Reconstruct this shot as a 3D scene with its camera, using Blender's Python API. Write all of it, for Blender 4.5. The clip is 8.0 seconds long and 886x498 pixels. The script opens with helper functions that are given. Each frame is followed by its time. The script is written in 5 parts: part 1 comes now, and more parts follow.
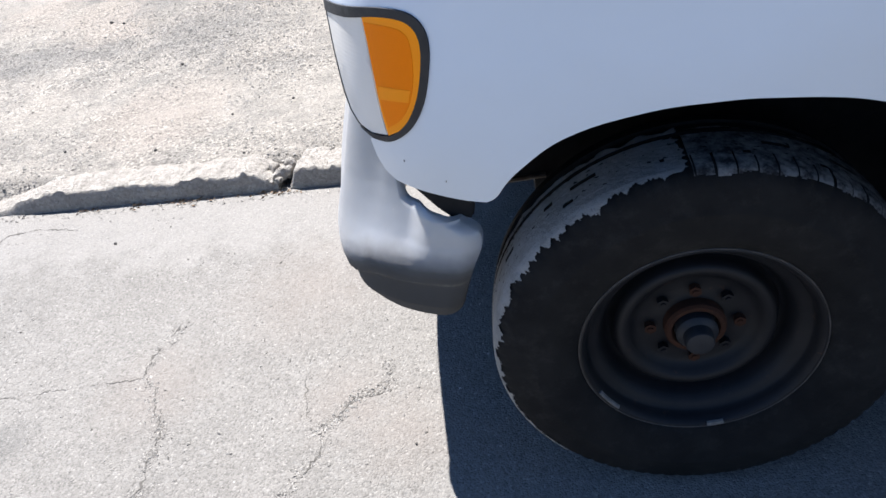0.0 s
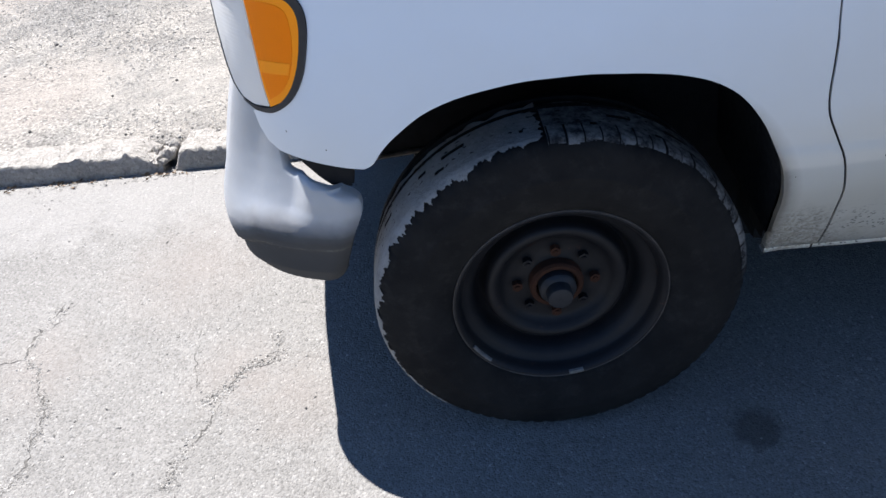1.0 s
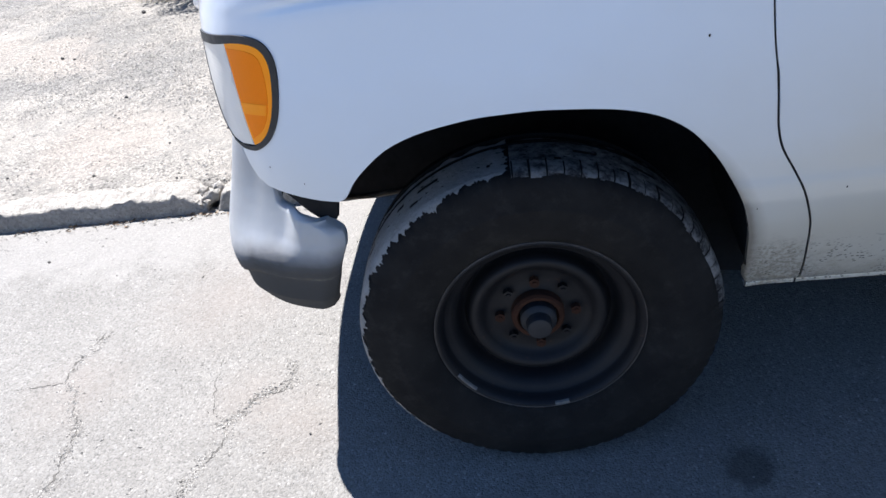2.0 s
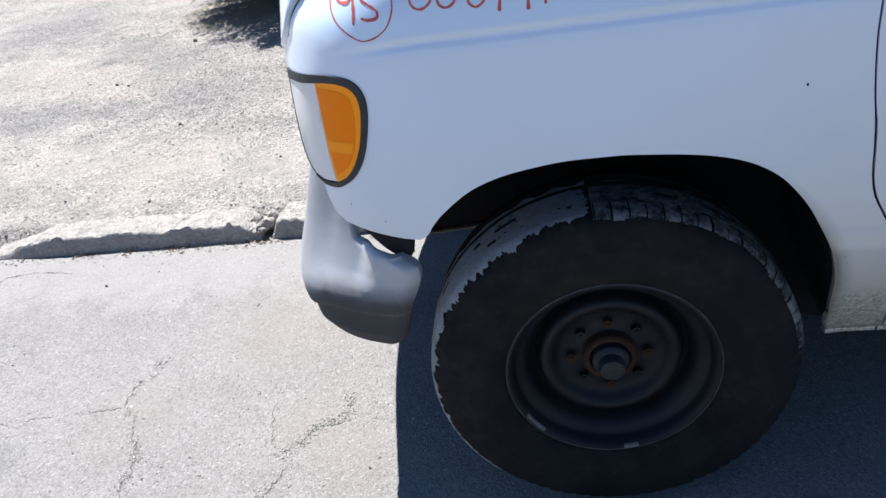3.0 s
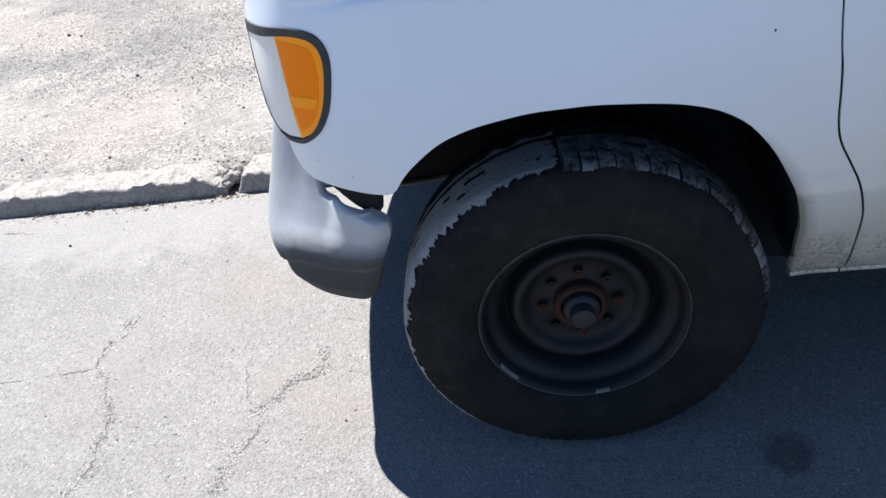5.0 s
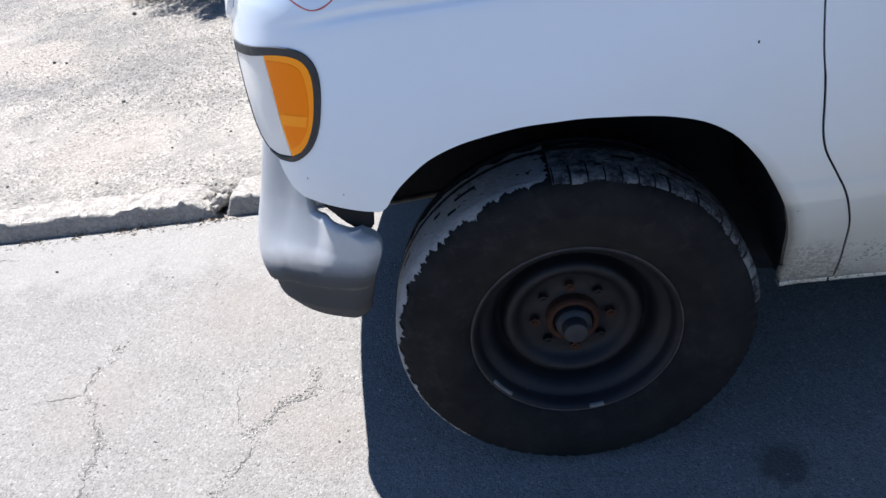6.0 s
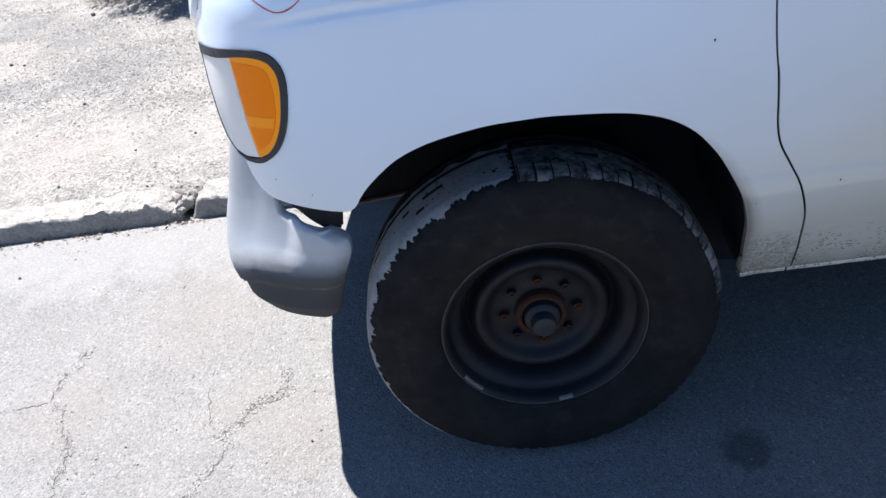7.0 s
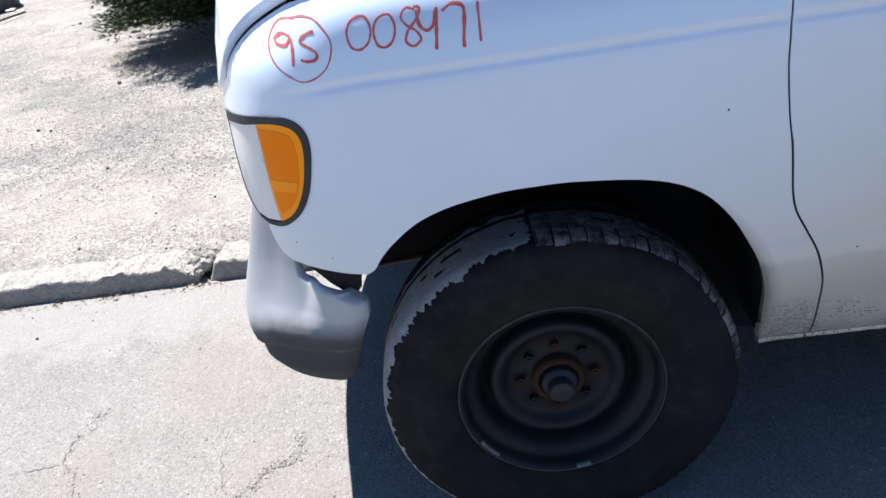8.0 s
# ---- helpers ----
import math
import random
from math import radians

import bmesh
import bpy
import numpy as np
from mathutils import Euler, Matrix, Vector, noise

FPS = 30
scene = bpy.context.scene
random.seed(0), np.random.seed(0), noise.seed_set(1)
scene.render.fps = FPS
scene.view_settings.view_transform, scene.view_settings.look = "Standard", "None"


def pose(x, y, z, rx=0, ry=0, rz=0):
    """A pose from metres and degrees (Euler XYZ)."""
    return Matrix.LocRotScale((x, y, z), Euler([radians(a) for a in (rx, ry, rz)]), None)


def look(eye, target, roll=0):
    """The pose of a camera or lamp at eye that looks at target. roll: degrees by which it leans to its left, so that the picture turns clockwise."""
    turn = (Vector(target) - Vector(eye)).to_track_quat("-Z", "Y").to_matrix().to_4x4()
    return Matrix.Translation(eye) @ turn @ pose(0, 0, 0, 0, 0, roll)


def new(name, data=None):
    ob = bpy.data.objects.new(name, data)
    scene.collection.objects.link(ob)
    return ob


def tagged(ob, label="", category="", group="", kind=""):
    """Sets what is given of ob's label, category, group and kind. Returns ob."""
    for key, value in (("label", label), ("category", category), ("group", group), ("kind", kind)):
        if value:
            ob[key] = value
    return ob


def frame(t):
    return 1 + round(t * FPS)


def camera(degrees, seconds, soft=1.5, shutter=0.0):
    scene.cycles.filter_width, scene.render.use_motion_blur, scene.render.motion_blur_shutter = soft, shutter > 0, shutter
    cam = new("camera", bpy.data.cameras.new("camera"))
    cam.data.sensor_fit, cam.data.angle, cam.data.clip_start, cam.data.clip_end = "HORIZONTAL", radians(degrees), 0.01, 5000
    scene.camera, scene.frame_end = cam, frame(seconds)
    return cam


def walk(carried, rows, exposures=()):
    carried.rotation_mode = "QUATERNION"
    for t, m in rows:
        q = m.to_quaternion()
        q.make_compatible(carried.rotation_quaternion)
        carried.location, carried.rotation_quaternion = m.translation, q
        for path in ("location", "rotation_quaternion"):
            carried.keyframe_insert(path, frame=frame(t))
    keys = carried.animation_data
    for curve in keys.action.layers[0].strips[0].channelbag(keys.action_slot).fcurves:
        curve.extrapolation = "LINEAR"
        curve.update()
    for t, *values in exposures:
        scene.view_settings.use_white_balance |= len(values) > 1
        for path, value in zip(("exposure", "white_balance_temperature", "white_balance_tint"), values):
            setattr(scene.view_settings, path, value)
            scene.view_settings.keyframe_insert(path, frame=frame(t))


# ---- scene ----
from mathutils.geometry import delaunay_2d_cdt

cam = camera(61.0, 8.0)
PATH = [
    (0, (-0.171, -1.05, 1.416), (-0.556, 0.471, 0.176), -13.2),
    (0.2, (-0.211, -1.082, 1.425), (-0.549, 0.416, 0.143), -11.5),
    (0.3, (-0.221, -1.098, 1.425), (-0.508, 0.404, 0.136), -9),
    (0.5, (-0.222, -1.117, 1.438), (-0.411, 0.397, 0.145), -7.2),
    (0.8, (-0.183, -1.154, 1.441), (-0.269, 0.367, 0.145), -5.4),
    (1, (-0.134, -1.161, 1.442), (-0.244, 0.358, 0.145), -7.8),
    (1.2, (-0.08, -1.178, 1.441), (-0.222, 0.333, 0.139), -7.4),
    (1.5, (-0.005, -1.201, 1.438), (-0.275, 0.34, 0.192), -9.4),
    (1.8, (0.045, -1.216, 1.424), (-0.265, 0.326, 0.189), -10.6),
    (2, (0.064, -1.231, 1.434), (-0.243, 0.361, 0.263), -11.5),
    (2.2, (0.062, -1.228, 1.46), (-0.229, 0.41, 0.349), -11.0),
    (3.3, (-0.049, -1.227, 1.479), (-0.435, 0.395, 0.374), -11.3),
    (3.5, (-0.044, -1.225, 1.49), (-0.404, 0.388, 0.364), -10.6),
    (3.8, (-0.039, -1.231, 1.483), (-0.329, 0.365, 0.315), -8.5),
    (4, (-0.043, -1.229, 1.477), (-0.269, 0.355, 0.277), -5.7),
    (4.2, (-0.045, -1.222, 1.468), (-0.264, 0.344, 0.244), -4.9),
    (4.5, (-0.04, -1.224, 1.468), (-0.33, 0.33, 0.244), -7.7),
    (4.7, (-0.029, -1.212, 1.481), (-0.352, 0.33, 0.248), -11.3),
    (5.8, (-0.035, -1.207, 1.467), (-0.311, 0.363, 0.259), -11.7),
    (6, (-0.037, -1.218, 1.47), (-0.303, 0.367, 0.279), -11.9),
    (6.2, (-0.03, -1.221, 1.473), (-0.263, 0.359, 0.269), -11.8),
    (6.5, (-0.025, -1.215, 1.478), (-0.21, 0.382, 0.288), -11.6),
    (6.8, (-0.028, -1.221, 1.482), (-0.215, 0.37, 0.284), -11.9),
    (7, (-0.036, -1.232, 1.48), (-0.22, 0.351, 0.272), -11.3),
    (7.2, (-0.041, -1.231, 1.476), (-0.231, 0.345, 0.259), -11.2),
    (7.5, (-0.038, -1.234, 1.478), (-0.219, 0.354, 0.276), -11.3),
    (7.8, (-0.039, -1.233, 1.485), (-0.227, 0.401, 0.346), -11.4),
    (8, (-0.047, -1.244, 1.487), (-0.24, 0.438, 0.423), -10.8),
]
EXPO = [(0.0, 1.58, 5650, 13), (0.5, 1.51, 5620, 13), (1.0, 1.64, 5580, 13), (1.5, 1.73, 5560, 13), (2.0, 1.73, 5540, 13), (3.5, 1.46, 5500, 13), (4.0, 1.53, 5500, 13), (4.5, 1.61, 5540, 13),
        (6.0, 1.63, 5520, 13), (6.5, 1.70, 5480, 13), (7.0, 1.71, 5470, 13), (8.0, 1.66, 5600, 13)]
walk(cam, [(t, look(eye, target, roll)) for t, eye, target, roll in PATH], EXPO)

# ---- light: high sun beyond the van, clear sky ----
SUN_FROM = Vector((-0.32, 0.46, 1.0)).normalized()
world = bpy.data.worlds.new("sky")
scene.world = world
world.use_nodes = True
wn = world.node_tree.nodes
sky = wn.new("ShaderNodeTexSky")
sky.sky_type = "NISHITA"
sky.sun_disc = False
sky.dust_density, sky.ozone_density = 0.1, 5.0
sky.sun_elevation = math.asin(SUN_FROM.z)
sky.sun_rotation = math.atan2(SUN_FROM.x, SUN_FROM.y)
wn["Background"].inputs["Strength"].default_value = 0.046
world.node_tree.links.new(sky.outputs["Color"], wn["Background"].inputs["Color"])
sun_data = bpy.data.lights.new("sun", "SUN")
sun_data.energy, sun_data.angle, sun_data.color = 5.0, radians(0.53), (1.0, 0.92, 0.79)
sun = new("sun", sun_data)
sun.matrix_world = look(SUN_FROM * 30, (0, 0, 0))


# ---- materials ----
class Mat:
    """Small node-tree builder."""

    def __init__(self, name):
        self.m = bpy.data.materials.new(name)
        self.m.use_nodes = True
        self.t = self.m.node_tree
        self.b = self.t.nodes["Principled BSDF"]
        self.coord = self.t.nodes.new("ShaderNodeTexCoord").outputs["Object"]
        self.geo = self.t.nodes.new("ShaderNodeNewGeometry")
        self.pos = self.geo.outputs["Position"]

    def put(self, sock, v):
        if isinstance(v, bpy.types.NodeSocket):
            self.t.links.new(v, sock)
        elif isinstance(v, (tuple, list)):
            sock.default_value = (*v, 1.0) if len(v) == 3 and sock.type == "RGBA" else v
        else:
            sock.default_value = v

    def noise(self, scale, detail=4.0, rough=0.55, vec=None, kind="fac"):
        n = self.t.nodes.new("ShaderNodeTexNoise")
        self.put(n.inputs["Vector"], self.pos if vec is None else vec)
        n.inputs["Scale"].default_value, n.inputs["Detail"].default_value, n.inputs["Roughness"].default_value = scale, detail, rough
        return n.outputs["Color" if kind == "color" else "Fac"]

    def cells(self, scale, out="Distance", feature="F1", rand=1.0, vec=None):
        n = self.t.nodes.new("ShaderNodeTexVoronoi")
        n.feature = feature
        self.put(n.inputs["Vector"], self.pos if vec is None else vec)
        n.inputs["Scale"].default_value, n.inputs["Randomness"].default_value = scale, rand
        return n.outputs[out]

    def ramp(self, fac, stops):
        n = self.t.nodes.new("ShaderNodeValToRGB")
        self.put(n.inputs["Fac"], fac)
        e = n.color_ramp.elements
        while len(e) < len(stops):
            e.new(0.5)
        for el, (p, c) in zip(e, stops):
            el.position = p
            el.color = (c, c, c, 1) if isinstance(c, (int, float)) else (*c, 1)
        return n.outputs["Color"]

    def mix(self, fac, a, b, mode="MIX"):
        n = self.t.nodes.new("ShaderNodeMix")
        n.data_type, n.blend_type = "RGBA", mode
        self.put(n.inputs["Factor"], fac), self.put(n.inputs["A"], a), self.put(n.inputs["B"], b)
        for s in n.inputs:
            if s.identifier == "A_Color":
                self.put(s, a)
            if s.identifier == "B_Color":
                self.put(s, b)
        return [s for s in n.outputs if s.identifier == "Result_Color"][0]

    def math(self, op, a, b=0.0, clamp=False):
        n = self.t.nodes.new("ShaderNodeMath")
        n.operation, n.use_clamp = op, clamp
        self.put(n.inputs[0], a), self.put(n.inputs[1], b)
        return n.outputs[0]

    def xyz(self, axis, vec=None):
        n = self.t.nodes.new("ShaderNodeSeparateXYZ")
        self.put(n.inputs[0], self.pos if vec is None else vec)
        return n.outputs[axis]

    def stretch(self, sx, sy, sz, vec=None):
        n = self.t.nodes.new("ShaderNodeMapping")
        self.put(n.inputs["Vector"], self.pos if vec is None else vec)
        n.inputs["Scale"].default_value = (sx, sy, sz)
        return n.outputs[0]

    def near(self, centre, radius, wobble=0.4, scale=12.0):
        """1 at a spot of the ground, falling to 0 at its ragged rim."""
        n = self.t.nodes.new("ShaderNodeVectorMath")
        n.operation = "DISTANCE"
        self.put(n.inputs[0], self.pos), self.put(n.inputs[1], centre)
        d = self.math("DIVIDE", n.outputs["Value"], radius)
        d = self.math("ADD", d, self.math("MULTIPLY", self.math("SUBTRACT", self.noise(scale), 0.5), wobble * 2))
        return self.math("SUBTRACT", 1.0, d, clamp=True)

    def bump(self, height, strength, dist=0.01, after=None):
        n = self.t.nodes.new("ShaderNodeBump")
        self.put(n.inputs["Height"], height)
        n.inputs["Strength"].default_value, n.inputs["Distance"].default_value = strength, dist
        if after is not None:
            self.put(n.inputs["Normal"], after)
        return n.outputs[0]

    def set(self, **kw):
        for k, v in kw.items():
            self.put(self.b.inputs[{"color": "Base Color", "rough": "Roughness", "metal": "Metallic", "normal": "Normal", "coat": "Coat Weight",
                                    "coat_rough": "Coat Roughness", "trans": "Transmission Weight", "ior": "IOR", "spec": "Specular IOR Level", "alpha": "Alpha"}[k]], v)
        return self.m


def mat_asphalt():
    m = Mat("asphalt")
    big = m.noise(1.3, 5)
    mid = m.noise(9.0, 6, 0.65)
    base = m.mix(m.ramp(big, [(0.35, 0.0), (0.7, 1.0)]), (0.163, 0.152, 0.136), (0.196, 0.183, 0.164))
    base = m.mix(m.ramp(mid, [(0.3, 0.0), (0.75, 0.75)]), base, (0.222, 0.208, 0.187))
    chip = m.cells(230.0, "Color")
    cv = m.ramp(m.xyz(0, chip), [(0.0, 0.62), (0.30, 0.93), (0.85, 1.04), (0.95, 1.16), (1.0, 1.50)])
    base = m.mix(0.9, base, cv, "MULTIPLY")
    coarse = m.ramp(m.xyz(1, m.cells(120.0, "Color")), [(0.0, 0.55), (0.25, 0.92), (0.80, 1.05), (1.0, 1.15)])
    base = m.mix(0.3, base, coarse, "MULTIPLY")
    grit = m.noise(190.0, 4, 0.75)
    base = m.mix(m.ramp(grit, [(0.33, 0.70), (0.41, 0.0)]), base, (0.075, 0.072, 0.068))
    pit = m.noise(75.0, 5, 0.7)
    base = m.mix(m.ramp(pit, [(0.28, 0.5), (0.38, 0.0)]), base, (0.085, 0.082, 0.077))
    flake = m.math("MULTIPLY", m.ramp(m.xyz(2, m.cells(95.0, "Color")), [(0.84, 0.0), (0.90, 0.20)]), m.ramp(m.cells(95.0), [(0.35, 1.0), (0.55, 0.0)]))
    base = m.mix(flake, base, (0.31, 0.298, 0.277))
    # pale sandy dust drifted along the kerb, reddish earth here and there
    edge = m.math("MULTIPLY", m.ramp(m.math("ADD", m.math("MULTIPLY", m.xyz(1), 0.9), m.math("MULTIPLY", mid, 0.5)), [(0.85, 0.0), (1.30, 1.0)]), 0.45)
    base = m.mix(edge, base, (0.250, 0.235, 0.214))
    for c, r in (((-0.62, 0.02, 0), 0.17), ((-0.80, 0.12, 0), 0.16), ((-1.0, 0.55, 0), 0.3), ((-1.35, 0.18, 0), 0.2)):
        base = m.mix(m.math("MULTIPLY", m.near(c, r, 0.5, 18.0), 0.4), base, (0.200, 0.170, 0.145))
    # old oil drip
    base = m.mix(m.math("MULTIPLY", m.ramp(m.near((0.428, -0.172, 0), 0.066, 0.40, 45.0), [(0.0, 0.0), (0.40, 1.0)]), 0.62), base, (0.045, 0.042, 0.034))
    base = m.mix(m.math("MULTIPLY", m.ramp(m.near((-1.72, 0.02, 0), 0.10, 0.5, 30.0), [(0.0, 0.0), (0.6, 1.0)]), 0.25), base, (0.06, 0.06, 0.058))
    h = m.math("ADD", m.math("MULTIPLY", m.cells(230.0), -0.9), m.math("MULTIPLY", m.noise(60.0, 6, 0.7), 1.0))
    nrm = m.bump(h, 0.5, 0.006)
    return m.set(color=base, rough=0.88, normal=m.bump(m.noise(5.0, 3), 0.25, 0.03, nrm), spec=0.3)


def mat_dirt():
    m = Mat("dirt")
    flow = m.stretch(0.55, 1.5, 1.0)
    big = m.noise(1.1, 5, 0.6, flow)
    mid = m.noise(6.0, 7, 0.65)
    base = m.mix(m.ramp(big, [(0.38, 0.0), (0.62, 1.0)]), (0.246, 0.224, 0.192), (0.297, 0.271, 0.234))
    base = m.mix(m.ramp(mid, [(0.38, 0.8), (0.58, 0.0)]), base, (0.188, 0.175, 0.155))
    tan = m.ramp(m.noise(2.3, 4), [(0.54, 0.0), (0.68, 0.5)])
    base = m.mix(tan, base, (0.254, 0.226, 0.195))
    # patch of fine grey gravel where wheels have turned
    for c, r in (((-3.32, 2.50, 0.06), 0.36), ((-3.0, 2.50, 0.06), 0.30), ((-2.68, 2.53, 0.06), 0.20), ((-3.04, 3.62, 0.06), 0.34), ((-2.6, 3.22, 0.06), 0.36), ((-4.1, 4.4, 0.06), 0.7), ((-2.05, 2.58, 0.06), 0.38)):
        base = m.mix(m.math("MULTIPLY", m.ramp(m.near(c, r, 0.6, 5.0), [(0.0, 0.0), (0.5, 1.0)]), 0.5), base, (0.132, 0.128, 0.121))
    for c, r in (((-2.93, 3.03, 0.06), 0.34), ((-2.72, 2.78, 0.06), 0.26), ((-3.45, 3.22, 0.06), 0.28), ((-1.95, 1.7, 0.06), 0.4)):
        base = m.mix(m.math("MULTIPLY", m.ramp(m.near(c, r, 0.5, 8.0), [(0.0, 0.0), (0.5, 1.0)]), 0.7), base, (0.285, 0.250, 0.212))
    # low drifts and old wheel tracks running along the lot
    track = m.noise(3.2, 6, 0.6, m.stretch(0.35, 2.2, 1.0))
    base = m.mix(m.ramp(track, [(0.42, 0.0), (0.70, 0.40)]), base, (0.321, 0.294, 0.251))
    stony = m.ramp(m.noise(1.7, 6, 0.68, m.stretch(0.55, 1.6, 1.0)), [(0.40, 0.30), (0.60, 0.95)])
    chip = m.cells(115.0, "Color")
    cv = m.ramp(m.xyz(0, chip), [(0.0, 0.42), (0.25, 0.86), (0.75, 1.10), (1.0, 1.6)])
    base = m.mix(stony, base, cv, "MULTIPLY")
    clod = m.noise(48.0, 6, 0.75)
    base = m.mix(m.math("MULTIPLY", m.ramp(clod, [(0.33, 0.9), (0.43, 0.0)]), stony), base, (0.137, 0.125, 0.107))
    fine = m.noise(210.0, 4, 0.75)
    base = m.mix(m.ramp(fine, [(0.36, 0.85), (0.45, 0.0)]), base, (0.113, 0.103, 0.087))
    h = m.math("ADD", m.math("MULTIPLY", m.cells(150.0), m.math("MULTIPLY", stony, -0.7)), m.noise(70.0, 7, 0.7))
    nrm = m.bump(h, 0.60, 0.013)
    nrm = m.bump(m.noise(14.0, 7, 0.75, m.stretch(0.8, 1.2, 1.0)), 0.50, 0.030, nrm)
    return m.set(color=base, rough=0.95, normal=m.bump(m.noise(2.2, 4, 0.6, m.stretch(0.4, 1.6, 1.0)), 0.25, 0.08, nrm), spec=0.2)


def mat_stone(name, a, b, scale=30.0, island=False):
    m = Mat(name)
    fac = m.noise(scale, 5, 0.65)
    base = m.mix(m.ramp(fac, [(0.3, 0.0), (0.7, 1.0)]), a, b)
    if island:
        k = m.ramp(m.geo.outputs["Random Per Island"], [(0.0, 0.40), (0.2, 0.80), (0.85, 1.15), (1.0, 1.5)])
        base = m.mix(1.0, base, k, "MULTIPLY")
    nrm = m.bump(m.noise(scale * 4, 6, 0.7), 0.7, 0.006)
    nrm = m.bump(m.noise(scale * 1.3, 6, 0.7), 0.5, 0.014, nrm)
    return m.set(color=base, rough=0.9, normal=nrm, spec=0.25)


def mat_kerb():
    m = Mat("old_concrete")
    base = m.mix(m.ramp(m.noise(14.0, 6, 0.7), [(0.35, 0.0), (0.65, 1.0)]), (0.345, 0.316, 0.276), (0.425, 0.390, 0.343))
    base = m.mix(m.ramp(m.noise(70.0, 6, 0.75), [(0.34, 0.6), (0.44, 0.0)]), base, (0.14, 0.13, 0.115))
    chip = m.ramp(m.xyz(0, m.cells(100.0, "Color")), [(0.0, 0.5), (0.4, 0.95), (0.85, 1.1), (1.0, 1.4)])
    base = m.mix(0.4, base, chip, "MULTIPLY")
    nrm = m.bump(m.noise(120.0, 6, 0.75), 0.9, 0.012)
    return m.set(color=base, rough=0.95, spec=0.2, normal=m.bump(m.noise(36.0, 6, 0.7), 0.7, 0.02, nrm))


def mat_paint():
    m = Mat("van_paint")
    chalk = m.noise(2.4, 4)
    base = m.mix(m.ramp(chalk, [(0.3, 0.0), (0.75, 1.0)]), (0.600, 0.683, 0.790), (0.640, 0.718, 0.820))
    z = m.xyz(2)
    # road film and painted warm ground bounce on low panels; splashes, chips at sill
    # the warm ground reflection is painted higher towards the rear
    back = m.math("MULTIPLY", m.ramp(m.math("ADD", m.xyz(0), m.math("MULTIPLY", m.noise(1.7, 3), 0.2)), [(0.15, 0.0), (0.80, 1.0)]), -0.32)
    high = m.math("ADD", z, m.math("MULTIPLY", m.math("SUBTRACT", m.noise(7.0, 5), 0.5), 0.16))
    low = m.ramp(m.math("ADD", high, back), [(0.32, 0.95), (0.50, 0.75), (0.60, 0.50), (0.98, 0.0)])
    base = m.mix(low, base, (0.530, 0.505, 0.425))
    streak = m.noise(75.0, 5, 0.7, m.stretch(0.7, 1, 1.6))
    speck = m.math("MULTIPLY", m.ramp(streak, [(0.60, 0.0), (0.66, 0.6)]), m.ramp(z, [(0.50, 1.0), (0.57, 0.0)]))
    base = m.mix(speck, base, (0.05, 0.045, 0.035))
    stain = m.math("MULTIPLY", m.ramp(m.noise(16.0, 6, 0.7), [(0.48, 0.0), (0.62, 0.5)]), m.ramp(z, [(0.44, 1.0), (0.54, 0.0)]))
    base = m.mix(stain, base, (0.36, 0.32, 0.23))
    # crisp black tar dots in loose clusters
    tar = m.math("MULTIPLY", m.ramp(m.cells(150.0, "Distance", "F1", 1.0, m.stretch(0.7, 0.7, 1.2)), [(0.26, 0.95), (0.34, 0.0)]), m.ramp(m.noise(19.0, 5, 0.7), [(0.46, 0.0), (0.52, 1.0)]))
    base = m.mix(m.math("MULTIPLY", tar, m.ramp(z, [(0.49, 1.0), (0.545, 0.0)])), base, (0.035, 0.032, 0.027))
    mud = m.math("MULTIPLY", m.ramp(m.near((0.46, -0.03, 0.42), 0.15, 0.5, 14.0), [(0.0, 0.0), (0.5, 1.0)]), m.ramp(m.noise(110.0, 5, 0.7), [(0.42, 0.12), (0.60, 0.7)]))
    base = m.mix(mud, base, (0.15, 0.125, 0.085))
    # brown dirt on the arch's rear rim, with its rolled-in shade painted in
    arch = m.t.nodes.new("ShaderNodeVectorMath")
    arch.operation = "DISTANCE"
    m.put(arch.inputs[0], m.stretch(1, 0, 1)), m.put(arch.inputs[1], (0.03, 0.0, 0.505))
    rim_dirt_shade = m.ramp(m.math("ADD", arch.outputs["Value"], m.math("MULTIPLY", m.math("SUBTRACT", m.noise(22.0, 5, 0.65), 0.5), 0.012)), [(0.383, 0.75), (0.392, 0.35), (0.410, 0.0)])
    rim_dirt_shade = m.math("MULTIPLY", rim_dirt_shade, m.ramp(m.xyz(0), [(0.22, 0.0), (0.33, 1.0)]))
    base = m.mix(rim_dirt_shade, base, (0.120, 0.098, 0.068))
    chips = m.ramp(m.cells(17.0), [(0.018, 0.8), (0.026, 0.0)])
    base = m.mix(m.math("MULTIPLY", chips, m.ramp(m.noise(3.1), [(0.57, 0.0), (0.63, 1.0)])), base, (0.12, 0.11, 0.10))
    rough = m.ramp(m.noise(45.0, 5), [(0.3, 0.30), (0.8, 0.42)])
    nrm = m.bump(m.noise(5.0, 2), 0.05, 0.02)
    return m.set(color=base, rough=rough, coat=1.0, coat_rough=0.06, normal=nrm, spec=0.45)


